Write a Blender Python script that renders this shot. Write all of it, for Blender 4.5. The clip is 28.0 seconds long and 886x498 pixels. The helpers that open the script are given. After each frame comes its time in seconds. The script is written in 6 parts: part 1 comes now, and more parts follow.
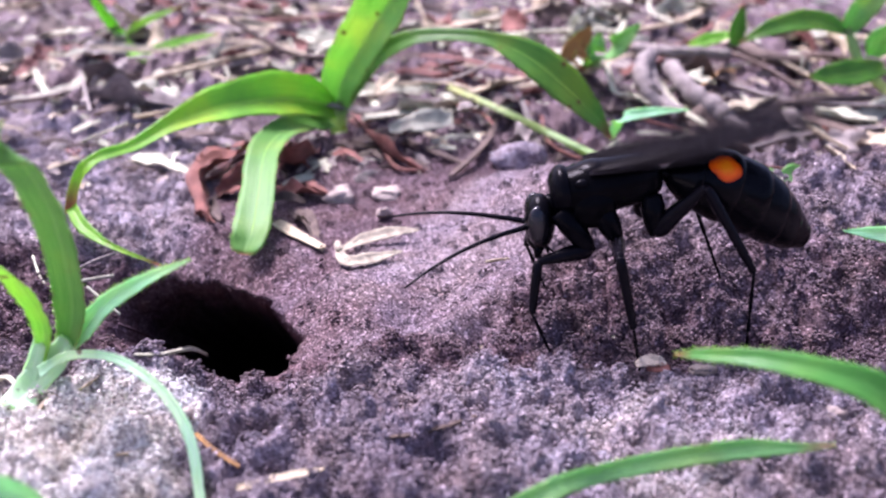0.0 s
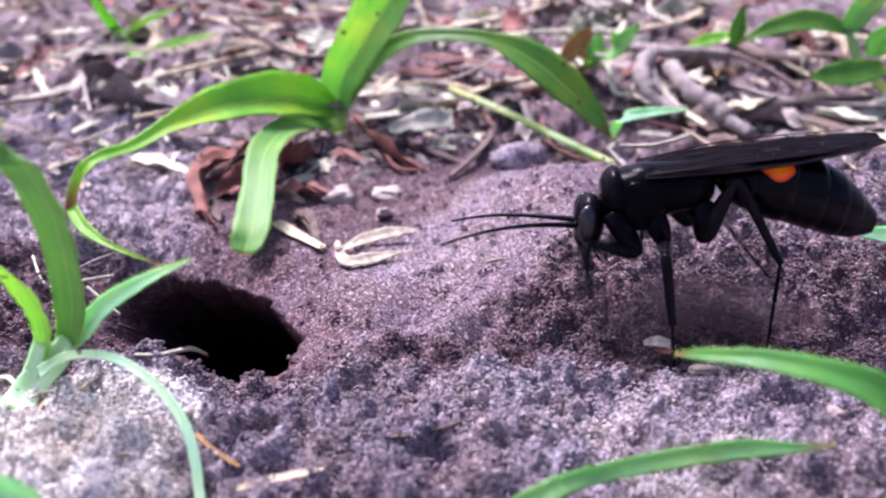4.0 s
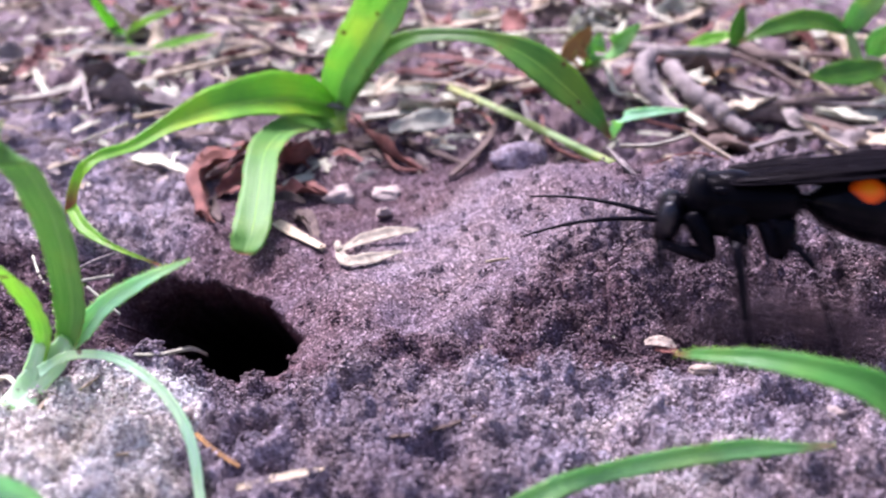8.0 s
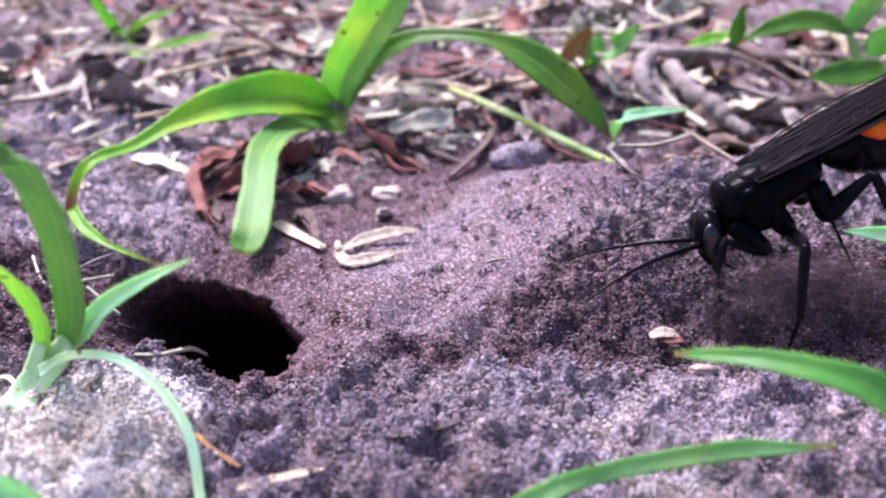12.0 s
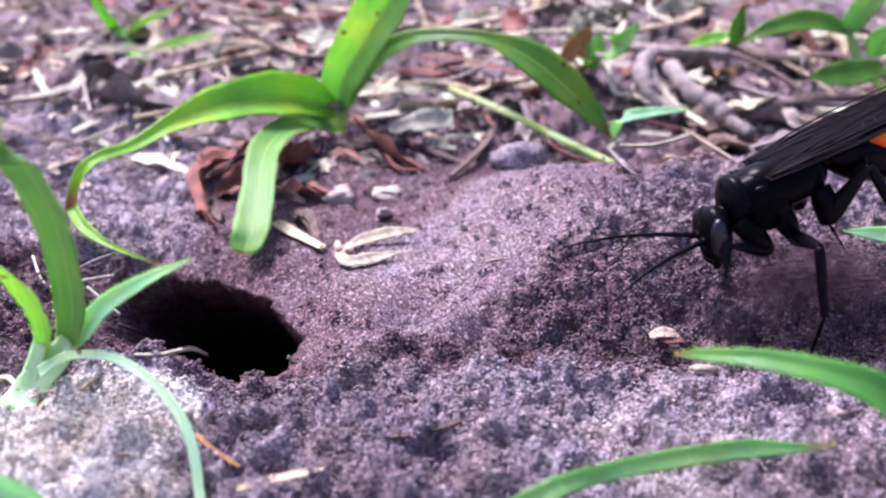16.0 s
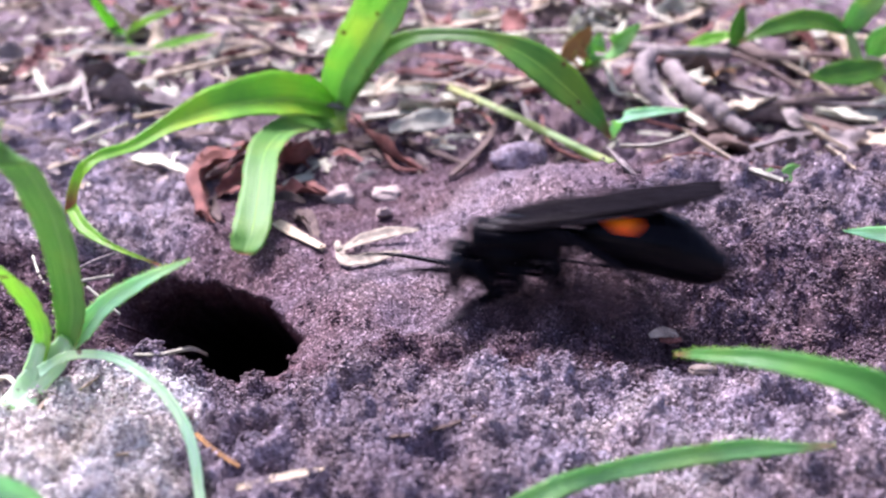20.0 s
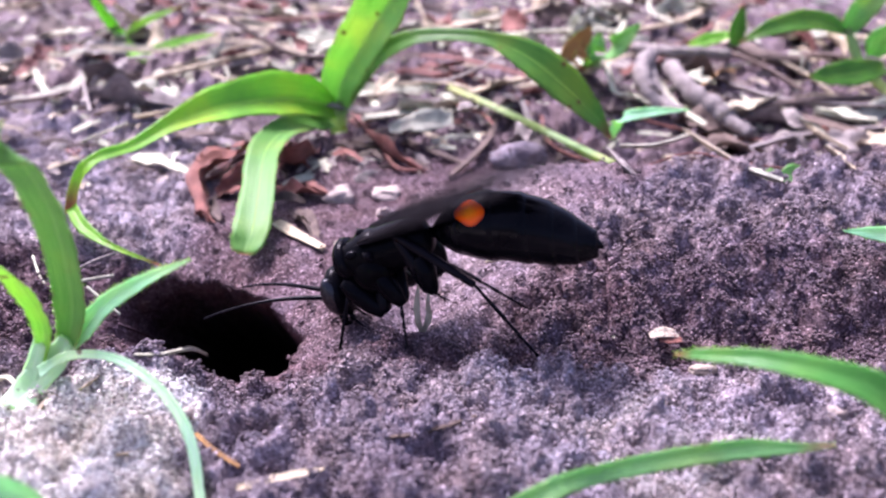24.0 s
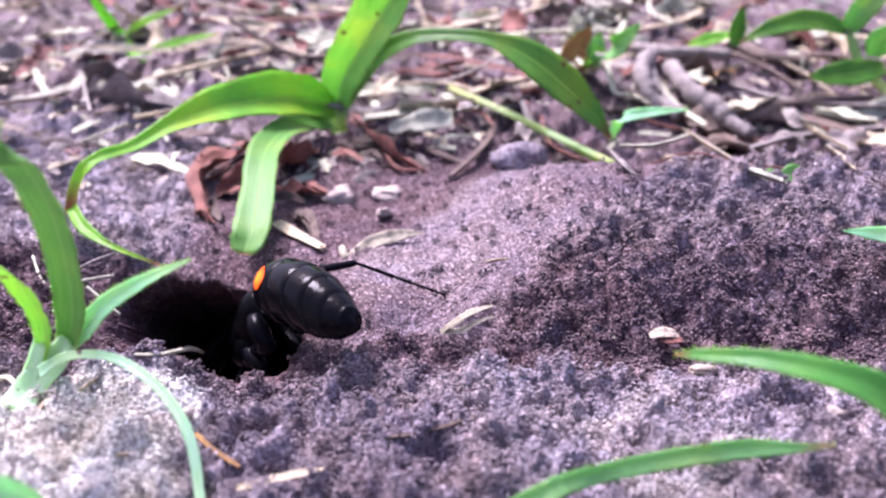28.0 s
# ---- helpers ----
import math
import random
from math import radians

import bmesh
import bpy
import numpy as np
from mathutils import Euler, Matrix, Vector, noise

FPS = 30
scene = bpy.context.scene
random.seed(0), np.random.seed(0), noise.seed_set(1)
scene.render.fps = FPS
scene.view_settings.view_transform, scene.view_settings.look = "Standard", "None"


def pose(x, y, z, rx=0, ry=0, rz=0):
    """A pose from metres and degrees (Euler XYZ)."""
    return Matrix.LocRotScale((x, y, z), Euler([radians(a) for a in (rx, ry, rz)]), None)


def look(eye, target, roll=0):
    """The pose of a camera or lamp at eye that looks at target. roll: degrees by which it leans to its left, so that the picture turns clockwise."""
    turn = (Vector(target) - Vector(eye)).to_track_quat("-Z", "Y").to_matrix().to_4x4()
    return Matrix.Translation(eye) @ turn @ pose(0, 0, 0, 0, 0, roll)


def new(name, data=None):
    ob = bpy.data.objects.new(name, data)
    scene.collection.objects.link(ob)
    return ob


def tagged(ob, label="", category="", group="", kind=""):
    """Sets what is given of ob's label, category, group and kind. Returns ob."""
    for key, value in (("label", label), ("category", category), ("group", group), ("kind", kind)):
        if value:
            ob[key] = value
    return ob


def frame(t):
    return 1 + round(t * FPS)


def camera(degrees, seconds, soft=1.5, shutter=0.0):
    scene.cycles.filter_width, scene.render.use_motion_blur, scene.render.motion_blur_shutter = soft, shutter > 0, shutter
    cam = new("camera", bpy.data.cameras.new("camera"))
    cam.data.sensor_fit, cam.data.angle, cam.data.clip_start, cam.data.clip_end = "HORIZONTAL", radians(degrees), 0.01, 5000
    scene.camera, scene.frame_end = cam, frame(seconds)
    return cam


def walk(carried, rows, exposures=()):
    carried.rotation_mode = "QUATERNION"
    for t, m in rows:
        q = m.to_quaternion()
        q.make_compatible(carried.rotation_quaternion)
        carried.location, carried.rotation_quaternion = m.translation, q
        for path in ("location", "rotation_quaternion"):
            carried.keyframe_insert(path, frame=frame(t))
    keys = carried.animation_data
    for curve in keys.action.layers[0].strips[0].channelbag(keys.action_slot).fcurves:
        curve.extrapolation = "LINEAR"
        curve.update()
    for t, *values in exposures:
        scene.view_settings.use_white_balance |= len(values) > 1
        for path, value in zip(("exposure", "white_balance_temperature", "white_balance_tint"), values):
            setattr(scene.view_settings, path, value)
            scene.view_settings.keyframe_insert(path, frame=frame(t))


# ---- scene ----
cam = camera(55, 28.0, soft=2.2, shutter=0.8)
cam.data.dof.use_dof = True
cam.data.dof.focus_distance = 0.076
cam.data.dof.aperture_fstop = 30.0
EYE = (0.0, 0.0, 0.040)
AIM = (0.0, 0.0898794, 0.040 - 0.0438371)
walk(cam, [(0.0, look(EYE, AIM)), (28.0, look(EYE, AIM))],
     exposures=[(t, stops, 5720, 39) for t, stops in ((0.0, 1.20), (6.0, 1.15), (7.0, 1.12), (12.0, 1.17), (17.0, 1.20), (20.0, 1.21), (24.0, 1.31), (25.0, 1.38), (26.0, 1.42), (27.0, 1.36), (28.0, 1.31))])

MM = 0.001

# ---- world and light: open shade under a bright, hazy sky ----
world = bpy.data.worlds.new("sky")
scene.world = world
world.use_nodes = True
wn = world.node_tree
wn.nodes.clear()
w_sky = wn.nodes.new("ShaderNodeTexSky")
w_sky.sky_type = "NISHITA"
w_sky.sun_disc = False
w_sky.sun_elevation = radians(58)
w_sky.sun_rotation = radians(-40)
w_sky.air_density, w_sky.dust_density, w_sky.ozone_density = 0.8, 5.0, 0.4
w_bg = wn.nodes.new("ShaderNodeBackground")
w_bg.inputs["Strength"].default_value = 0.13
w_out = wn.nodes.new("ShaderNodeOutputWorld")
wn.links.new(w_sky.outputs[0], w_bg.inputs[0])
wn.links.new(w_bg.outputs[0], w_out.inputs[0])

sun = new("sun", bpy.data.lights.new("sun", "SUN"))
sun.data.energy = 3.9
sun.data.angle = radians(22)
sun.data.color = (1.0, 0.95, 0.88)
SUN_FROM = Vector((-math.sin(radians(40)) * math.cos(radians(58)), math.cos(radians(40)) * math.cos(radians(58)), math.sin(radians(58))))
sun.matrix_world = look(SUN_FROM * 2.0, (0, 0.08, 0))


# ---- materials ----
def nodes_of(name):
    m = bpy.data.materials.new(name)
    m.use_nodes = True
    t = m.node_tree
    t.nodes.clear()
    out = t.nodes.new("ShaderNodeOutputMaterial")
    return m, t, out


def put(t, kind, links=None, **values):
    n = t.nodes.new(kind)
    for k, v in (links or {}).items():
        t.links.new(v, n.inputs[k])
    for k, v in values.items():
        n.inputs[k.replace("_", " ")].default_value = v
    return n


def ramp(t, fac, stops):
    n = t.nodes.new("ShaderNodeValToRGB")
    t.links.new(fac, n.inputs[0])
    while len(n.color_ramp.elements) < len(stops):
        n.color_ramp.elements.new(0.5)
    for e, (p, c) in zip(n.color_ramp.elements, stops):
        e.position = p
        e.color = (*c, 1.0)
    return n.outputs[0]


def mixed(t, fac, a, b, blend="MIX"):
    n = t.nodes.new("ShaderNodeMix")
    n.data_type = "RGBA"
    n.blend_type = blend
    for sock, v in ((n.inputs[0], fac), (n.inputs[6], a), (n.inputs[7], b)):
        if isinstance(v, bpy.types.NodeSocket):
            t.links.new(v, sock)
        elif isinstance(v, tuple):
            sock.default_value = (*v, 1.0)
        else:
            sock.default_value = v
    return n.outputs[2]


def bump(t, height, strength, distance):
    n = t.nodes.new("ShaderNodeBump")
    n.inputs["Strength"].default_value = strength
    n.inputs["Distance"].default_value = distance
    t.links.new(height, n.inputs["Height"])
    return n.outputs[0]


def noise_tex(t, scale, detail=4.0, rough=0.55, vec=None):
    n = t.nodes.new("ShaderNodeTexNoise")
    n.inputs["Scale"].default_value = scale
    n.inputs["Detail"].default_value = detail
    n.inputs["Roughness"].default_value = rough
    if vec is not None:
        t.links.new(vec, n.inputs["Vector"])
    return n.outputs[0]


def sand_material(name, grain):
    """Quartz sand: pale, mauve and brown grains; paler where it lies dry, darker where damp or where shade is painted
    in.
    """
    m, t, out = nodes_of(name)
    geo = t.nodes.new("ShaderNodeNewGeometry")
    pos = geo.outputs["Position"]
    v = t.nodes.new("ShaderNodeTexVoronoi")
    v.inputs["Scale"].default_value = 4200 if grain else 6000
    t.links.new(pos, v.inputs["Vector"])
    sep = t.nodes.new("ShaderNodeSeparateColor")
    t.links.new(v.outputs["Color"], sep.inputs[0])
    rnd = sep.outputs[0]
    if grain:
        half = t.nodes.new("ShaderNodeMix")
        half.inputs[0].default_value = 0.5
        t.links.new(geo.outputs["Random Per Island"], half.inputs[2])
        t.links.new(rnd, half.inputs[3])
        rnd = half.outputs[0]
    damp = ramp(t, rnd, [(0.0, (0.0160, 0.0080, 0.0090)), (0.35, (0.0465, 0.0250, 0.0300)), (0.68, (0.086, 0.0510, 0.0595)), (0.88, (0.146, 0.097, 0.107)), (0.985, (0.34, 0.27, 0.28))])
    dry = ramp(t, rnd, [(0.0, (0.14, 0.13, 0.12)), (0.35, (0.46, 0.46, 0.40)), (0.62, (0.70, 0.75, 0.65)), (0.84, (0.86, 0.92, 0.80)), (1.0, (0.91, 0.95, 0.87))])
    at = t.nodes.new("ShaderNodeAttribute")
    at.attribute_name = "dry"
    n1 = noise_tex(t, 240.0, 3.0, 0.5, pos)
    add = t.nodes.new("ShaderNodeMath")
    add.operation = "MULTIPLY_ADD"
    add.use_clamp = True
    t.links.new(n1, add.inputs[0])
    add.inputs[1].default_value = 0.3
    sub = t.nodes.new("ShaderNodeMath")
    sub.operation = "SUBTRACT"
    t.links.new(at.outputs["Fac"], sub.inputs[0])
    sub.inputs[1].default_value = 0.15
    t.links.new(sub.outputs[0], add.inputs[2])
    lilac = ramp(t, rnd, [(0.0, (0.085, 0.077, 0.082)), (0.35, (0.194, 0.178, 0.189)), (0.68, (0.303, 0.283, 0.298)), (0.88, (0.41, 0.39, 0.405)), (0.985, (0.52, 0.50, 0.51))])
    half1 = t.nodes.new("ShaderNodeMapRange")
    t.links.new(add.outputs[0], half1.inputs[0])
    half1.inputs[2].default_value = 0.5
    half2 = t.nodes.new("ShaderNodeMapRange")
    t.links.new(add.outputs[0], half2.inputs[0])
    half2.inputs[1].default_value = 0.5
    col = mixed(t, half2.outputs[0], mixed(t, half1.outputs[0], damp, lilac), dry)
    blotch = ramp(t, noise_tex(t, 1100.0, 4.0, 0.6, pos), [(0.3, (0.76, 0.66, 0.66)), (0.65, (1.06, 1.04, 1.07))])
    col = mixed(t, 1.0, col, blotch, "MULTIPLY")
    stain = ramp(t, noise_tex(t, 170.0, 3.0, 0.55, pos), [(0.36, (0.99, 0.98, 1.05)), (0.62, (1.04, 0.98, 0.92))])
    col = mixed(t, 1.0, col, stain, "MULTIPLY")
    gloss = ramp(t, rnd, [(0.0, (0.8, 0.8, 0.8)), (0.88, (0.66, 0.66, 0.66)), (0.98, (0.3, 0.3, 0.3))])
    b = put(t, "ShaderNodeBsdfPrincipled", {"Base Color": col, "Roughness": gloss}, Specular_IOR_Level=0.5 if grain else 0.22)
    h = noise_tex(t, 2600.0 if not grain else 5200.0, 3.0, 0.6, pos)
    t.links.new(bump(t, h, 0.9, 0.00025 if not grain else 0.0001), b.inputs["Normal"])
    t.links.new(b.outputs[0], out.inputs[0])
    return m


def leaf_material(name, low, high, edge, tip=0.0, sheen=0.36, clear=0.52):
    """A living grass blade: parallel veins, pale midrib, blotches, withered edge and tip; it lets light through."""
    m, t, out = nodes_of(name)
    uv = t.nodes.new("ShaderNodeUVMap")
    sep = t.nodes.new("ShaderNodeSeparateXYZ")
    t.links.new(uv.outputs[0], sep.inputs[0])
    u, v = sep.outputs[0], sep.outputs[1]
    wv = t.nodes.new("ShaderNodeTexWave")
    wv.bands_direction = "X"
    wv.inputs["Scale"].default_value = 5.5
    wv.inputs["Distortion"].default_value = 0.6
    wv.inputs["Detail"].default_value = 2.0
    t.links.new(uv.outputs[0], wv.inputs["Vector"])
    mp = t.nodes.new("ShaderNodeMapping")
    mp.inputs["Scale"].default_value = (34.0, 2.6, 1.0)
    t.links.new(uv.outputs[0], mp.inputs[0])
    streak = noise_tex(t, 1.6, 5.0, 0.6, mp.outputs[0])
    geo = t.nodes.new("ShaderNodeNewGeometry")
    blot = noise_tex(t, 260.0, 4.0, 0.6, geo.outputs["Position"])
    col = ramp(t, streak, [(0.25, low), (0.75, high)])
    col = mixed(t, 0.28, col, wv.outputs["Color"], "SOFT_LIGHT")
    col = mixed(t, ramp(t, blot, [(0.58, (0, 0, 0)), (0.75, (0.55, 0.55, 0.55))]), col, (high[0] * 1.25, high[1] * 1.02, high[2] * 0.8))
    # yellowed patches and small dark flecks
    patch = noise_tex(t, 95.0, 3.0, 0.6, geo.outputs["Position"])
    col = mixed(t, ramp(t, patch, [(0.48, (0, 0, 0)), (0.72, (0.45, 0.45, 0.45))]), col, (min(1, high[0] * 1.7 + 0.08), min(1, high[1] * 1.08), high[2] * 0.7))
    col = mixed(t, ramp(t, patch, [(0.28, (0.55, 0.55, 0.55)), (0.45, (0, 0, 0))]), col, (low[0] * 0.75, low[1] * 0.8, low[2]))
    vor = t.nodes.new("ShaderNodeTexVoronoi")
    vor.inputs["Scale"].default_value = 420.0
    t.links.new(geo.outputs["Position"], vor.inputs["Vector"])
    fleck = mixed(t, 1.0, ramp(t, vor.outputs["Distance"], [(0.10, (0.85, 0.85, 0.85)), (0.17, (0, 0, 0))]), ramp(t, patch, [(0.5, (0, 0, 0)), (0.58, (1, 1, 1))]), "MULTIPLY")
    col = mixed(t, fleck, col, (0.16, 0.07, 0.02))
    # midrib
    mid = ramp(t, u, [(0.44, (0, 0, 0)), (0.5, (0.35, 0.35, 0.35)), (0.56, (0, 0, 0))])
    col = mixed(t, mid, col, (min(1, high[0] * 1.5), min(1, high[1] * 1.25), high[2] * 1.6))
    # withered margin and tip
    rag = noise_tex(t, 900.0, 3.0, 0.6, geo.outputs["Position"])
    margin = ramp(t, u, [(0.0, (1, 1, 1)), (0.06, (0, 0, 0)), (0.94, (0, 0, 0)), (1.0, (1, 1, 1))])
    margin = mixed(t, 1.0, margin, ramp(t, rag, [(0.5, (0, 0, 0)), (0.68, (0.8, 0.8, 0.8))]), "MULTIPLY")
    col = mixed(t, margin, col, edge)
    if tip > 0:
        far = ramp(t, v, [(max(0.0, 1 - tip - 0.08), (0, 0, 0)), (min(0.99, 1 - tip + 0.04), (1, 1, 1))])
        col = mixed(t, far, col, edge)
    b = put(t, "ShaderNodeBsdfPrincipled", {"Base Color": col}, Roughness=sheen)
    t.links.new(bump(t, wv.outputs["Fac"], 0.30, 0.0001), b.inputs["Normal"])
    tr = put(t, "ShaderNodeBsdfTranslucent", {"Color": mixed(t, 1.0, col, (1.0, 1.0, 0.55), "MULTIPLY")})
    mx = t.nodes.new("ShaderNodeMixShader")
    mx.inputs[0].default_value = clear
    t.links.new(b.outputs[0], mx.inputs[1])
    t.links.new(tr.outputs[0], mx.inputs[2])
    t.links.new(mx.outputs[0], out.inputs[0])
    return m


def litter_material(name, dark, light, scale=500.0, rough=0.75, stretch=True):
    """Dry plant matter with fibres along it, stains and a little relief."""
    m, t, out = nodes_of(name)
    uv = t.nodes.new("ShaderNodeUVMap")
    mp = t.nodes.new("ShaderNodeMapping")
    mp.inputs["Scale"].default_value = (18.0, 1.6, 1.0) if stretch else (3.0, 3.0, 1.0)
    t.links.new(uv.outputs[0], mp.inputs[0])
    info = t.nodes.new("ShaderNodeObjectInfo")
    fib = noise_tex(t, 1.3, 5.0, 0.65, mp.outputs[0])
    geo = t.nodes.new("ShaderNodeNewGeometry")
    st = noise_tex(t, scale, 4.0, 0.65, geo.outputs["Position"])
    col = ramp(t, fib, [(0.25, dark), (0.75, light)])
    col = mixed(t, 1.0, col, ramp(t, st, [(0.3, (0.5, 0.45, 0.45)), (0.62, (1.05, 1.03, 1.0))]), "MULTIPLY")
    col = mixed(t, 1.0, col, ramp(t, info.outputs["Random"], [(0.0, (0.72, 0.7, 0.72)), (1.0, (1.12, 1.1, 1.06))]), "MULTIPLY")
    b = put(t, "ShaderNodeBsdfPrincipled", {"Base Color": col}, Roughness=rough)
    t.links.new(bump(t, fib, 0.5, 0.0003), b.inputs["Normal"])
    t.links.new(b.outputs[0], out.inputs[0])
    return m


def shell_material(name, col, rough, hair=0.0, scale=2500.0, gleam=0.07):
    """Insect cuticle: dark and glossy, finely pitted, with a bloom of short down."""
    m, t, out = nodes_of(name)
    co = t.nodes.new("ShaderNodeTexCoord")
    n1 = noise_tex(t, scale, 4.0, 0.6, co.outputs["Object"])
    n2 = noise_tex(t, scale * 0.2, 3.0, 0.6, co.outputs["Object"])
    c = mixed(t, ramp(t, n2, [(0.35, (0, 0, 0)), (0.7, (0.5, 0.5, 0.5))]), col, tuple(min(1, a * 1.6 + 0.004) for a in col))
    r = ramp(t, n1, [(0.3, (rough * 0.8,) * 3), (0.7, (min(1, rough * 1.3),) * 3)])
    b = put(t, "ShaderNodeBsdfPrincipled", {"Base Color": c, "Roughness": r})
    b.inputs["Specular IOR Level"].default_value = gleam
    b.inputs["Sheen Weight"].default_value = hair
    b.inputs["Sheen Roughness"].default_value = 0.4
    t.links.new(bump(t, n1, 0.3, 0.00012), b.inputs["Normal"])
    t.links.new(b.outputs[0], out.inputs[0])
    return m


def spot_material():
    """Orange patch of the cuticle, redder towards its rim."""
    m, t, out = nodes_of("orange_cuticle")
    uv = t.nodes.new("ShaderNodeUVMap")
    d = t.nodes.new("ShaderNodeVectorMath")
    d.operation = "DISTANCE"
    t.links.new(uv.outputs[0], d.inputs[0])
    d.inputs[1].default_value = (0.5, 0.5, 0.0)
    wob = t.nodes.new("ShaderNodeMath")
    wob.operation = "MULTIPLY_ADD"
    t.links.new(noise_tex(t, 5.0, 3.0, 0.6, uv.outputs[0]), wob.inputs[0])
    wob.inputs[1].default_value = 0.25
    t.links.new(d.outputs["Value"], wob.inputs[2])
    col = ramp(t, wob.outputs[0], [(0.22, (1.0, 0.27, 0.0)), (0.46, (0.98, 0.14, 0.0)), (0.68, (0.6, 0.05, 0.0))])
    b = put(t, "ShaderNodeBsdfPrincipled", {"Base Color": col}, Roughness=0.22, Specular_IOR_Level=0.2)
    t.links.new(b.outputs[0], out.inputs[0])
    return m


def wing_material():
    m, t, out = nodes_of("wing_membrane")
    uv = t.nodes.new("ShaderNodeUVMap")
    mp = t.nodes.new("ShaderNodeMapping")
    mp.inputs["Scale"].default_value = (9.0, 1.2, 1.0)
    t.links.new(uv.outputs[0], mp.inputs[0])
    n = noise_tex(t, 2.0, 4.0, 0.6, mp.outputs[0])
    col = ramp(t, n, [(0.3, (0.002, 0.002, 0.003)), (0.75, (0.010, 0.008, 0.010))])
    b = put(t, "ShaderNodeBsdfPrincipled", {"Base Color": col}, Roughness=0.5, Specular_IOR_Level=0.015)
    t.links.new(bump(t, n, 0.5, 0.0002), b.inputs["Normal"])
    tr = put(t, "ShaderNodeBsdfTransparent", Color=(0.35, 0.28, 0.28, 1))
    mx = t.nodes.new("ShaderNodeMixShader")
    mx.inputs[0].default_value = 0.2
    t.links.new(b.outputs[0], mx.inputs[1])
    t.links.new(tr.outputs[0], mx.inputs[2])
    t.links.new(mx.outputs[0], out.inputs[0])
    return m


SAND = sand_material("sand", False)
GRAIN = sand_material("sand_grain", True)
LEAF = leaf_material("grass_leaf", (0.13, 0.46, 0.03), (0.38, 0.82, 0.07), (0.32, 0.12, 0.05), 0.03)
LEAF_SPOT = leaf_material("grass_leaf_spotted", (0.12, 0.42, 0.03), (0.36, 0.74, 0.05), (0.30, 0.12, 0.04), 0.08)
# lighter, yellower copy of the leaf green; sunlight on the blade put into colour
LEAF_LIT = leaf_material("grass_leaf_sunlit", (0.22, 0.56, 0.09), (0.48, 0.86, 0.25), (0.42, 0.22, 0.06), 0.02, 0.28, 0.56)
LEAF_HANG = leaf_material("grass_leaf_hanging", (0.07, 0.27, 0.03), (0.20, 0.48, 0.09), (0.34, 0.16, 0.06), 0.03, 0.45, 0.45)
LEAF_PALE = leaf_material("grass_leaf_pale", (0.26, 0.64, 0.34), (0.48, 0.90, 0.60), (0.4, 0.3, 0.12), 0.0)
LEAF_FRONT = leaf_material("grass_leaf_front", (0.06, 0.30, 0.045), (0.15, 0.50, 0.09), (0.32, 0.13, 0.05), 0.03)
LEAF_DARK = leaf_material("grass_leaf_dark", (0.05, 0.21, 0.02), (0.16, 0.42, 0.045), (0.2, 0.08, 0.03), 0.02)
LEAF_ROUND = leaf_material("seedling_leaf", (0.14, 0.42, 0.10), (0.30, 0.66, 0.22), (0.3, 0.25, 0.1), 0.0)
STEM = leaf_material("grass_stem", (0.24, 0.42, 0.15), (0.46, 0.64, 0.30), (0.5, 0.42, 0.25), 0.0)
STEM_PALE = leaf_material("sandy_stem", (0.46, 0.80, 0.52), (0.66, 0.94, 0.72), (0.6, 0.55, 0.4), 0.0)
STRAW = litter_material("straw", (0.32, 0.27, 0.17), (0.68, 0.63, 0.44))
POD = litter_material("pale_pod", (0.36, 0.345, 0.235), (0.62, 0.59, 0.43), 900.0)
HUSK = litter_material("husk", (0.38, 0.32, 0.23), (0.74, 0.68, 0.53), 900.0)
BROWN = litter_material("brown_leaf", (0.06, 0.042, 0.032), (0.20, 0.148, 0.115), 500.0)
RUST = litter_material("rust_leaf", (0.12, 0.043, 0.032), (0.34, 0.135, 0.10), 500.0)
OCHRE = litter_material("ochre_leaf", (0.28, 0.14, 0.03), (0.48, 0.28, 0.07), 400.0)
GREY = litter_material("grey_twig", (0.11, 0.098, 0.092), (0.42, 0.385, 0.35), 700.0)
PALE = litter_material("bleached_leaf", (0.36, 0.39, 0.28), (0.66, 0.70, 0.53), 500.0)
STONE = litter_material("pebble", (0.34, 0.29, 0.25), (0.62, 0.55, 0.47), 1200.0, 0.75, False)
BLACK = shell_material("black_cuticle", (0.0012, 0.0012, 0.0022), 0.2, 0.0, 1500.0, 0.045)
BLACK_DULL = shell_material("black_downy_cuticle", (0.001, 0.001, 0.0015), 0.19, 0.0, 1300.0, 0.03)
GASTER = shell_material("black_polished_cuticle", (0.0012, 0.0012, 0.002), 0.12, 0.0, 1800.0, 0.07)
LEG = shell_material("dusty_black_leg_cuticle", (0.003, 0.0025, 0.004), 0.2, 0.0, 1500.0, 0.065)
EYE_M = shell_material("black_compound_eye", (0.004, 0.004, 0.006), 0.10, 0.0, 9000.0, 0.5)
ORANGE = spot_material()
WING = wing_material()
VEIN = shell_material("wing_vein", (0.008, 0.006, 0.007), 0.4)


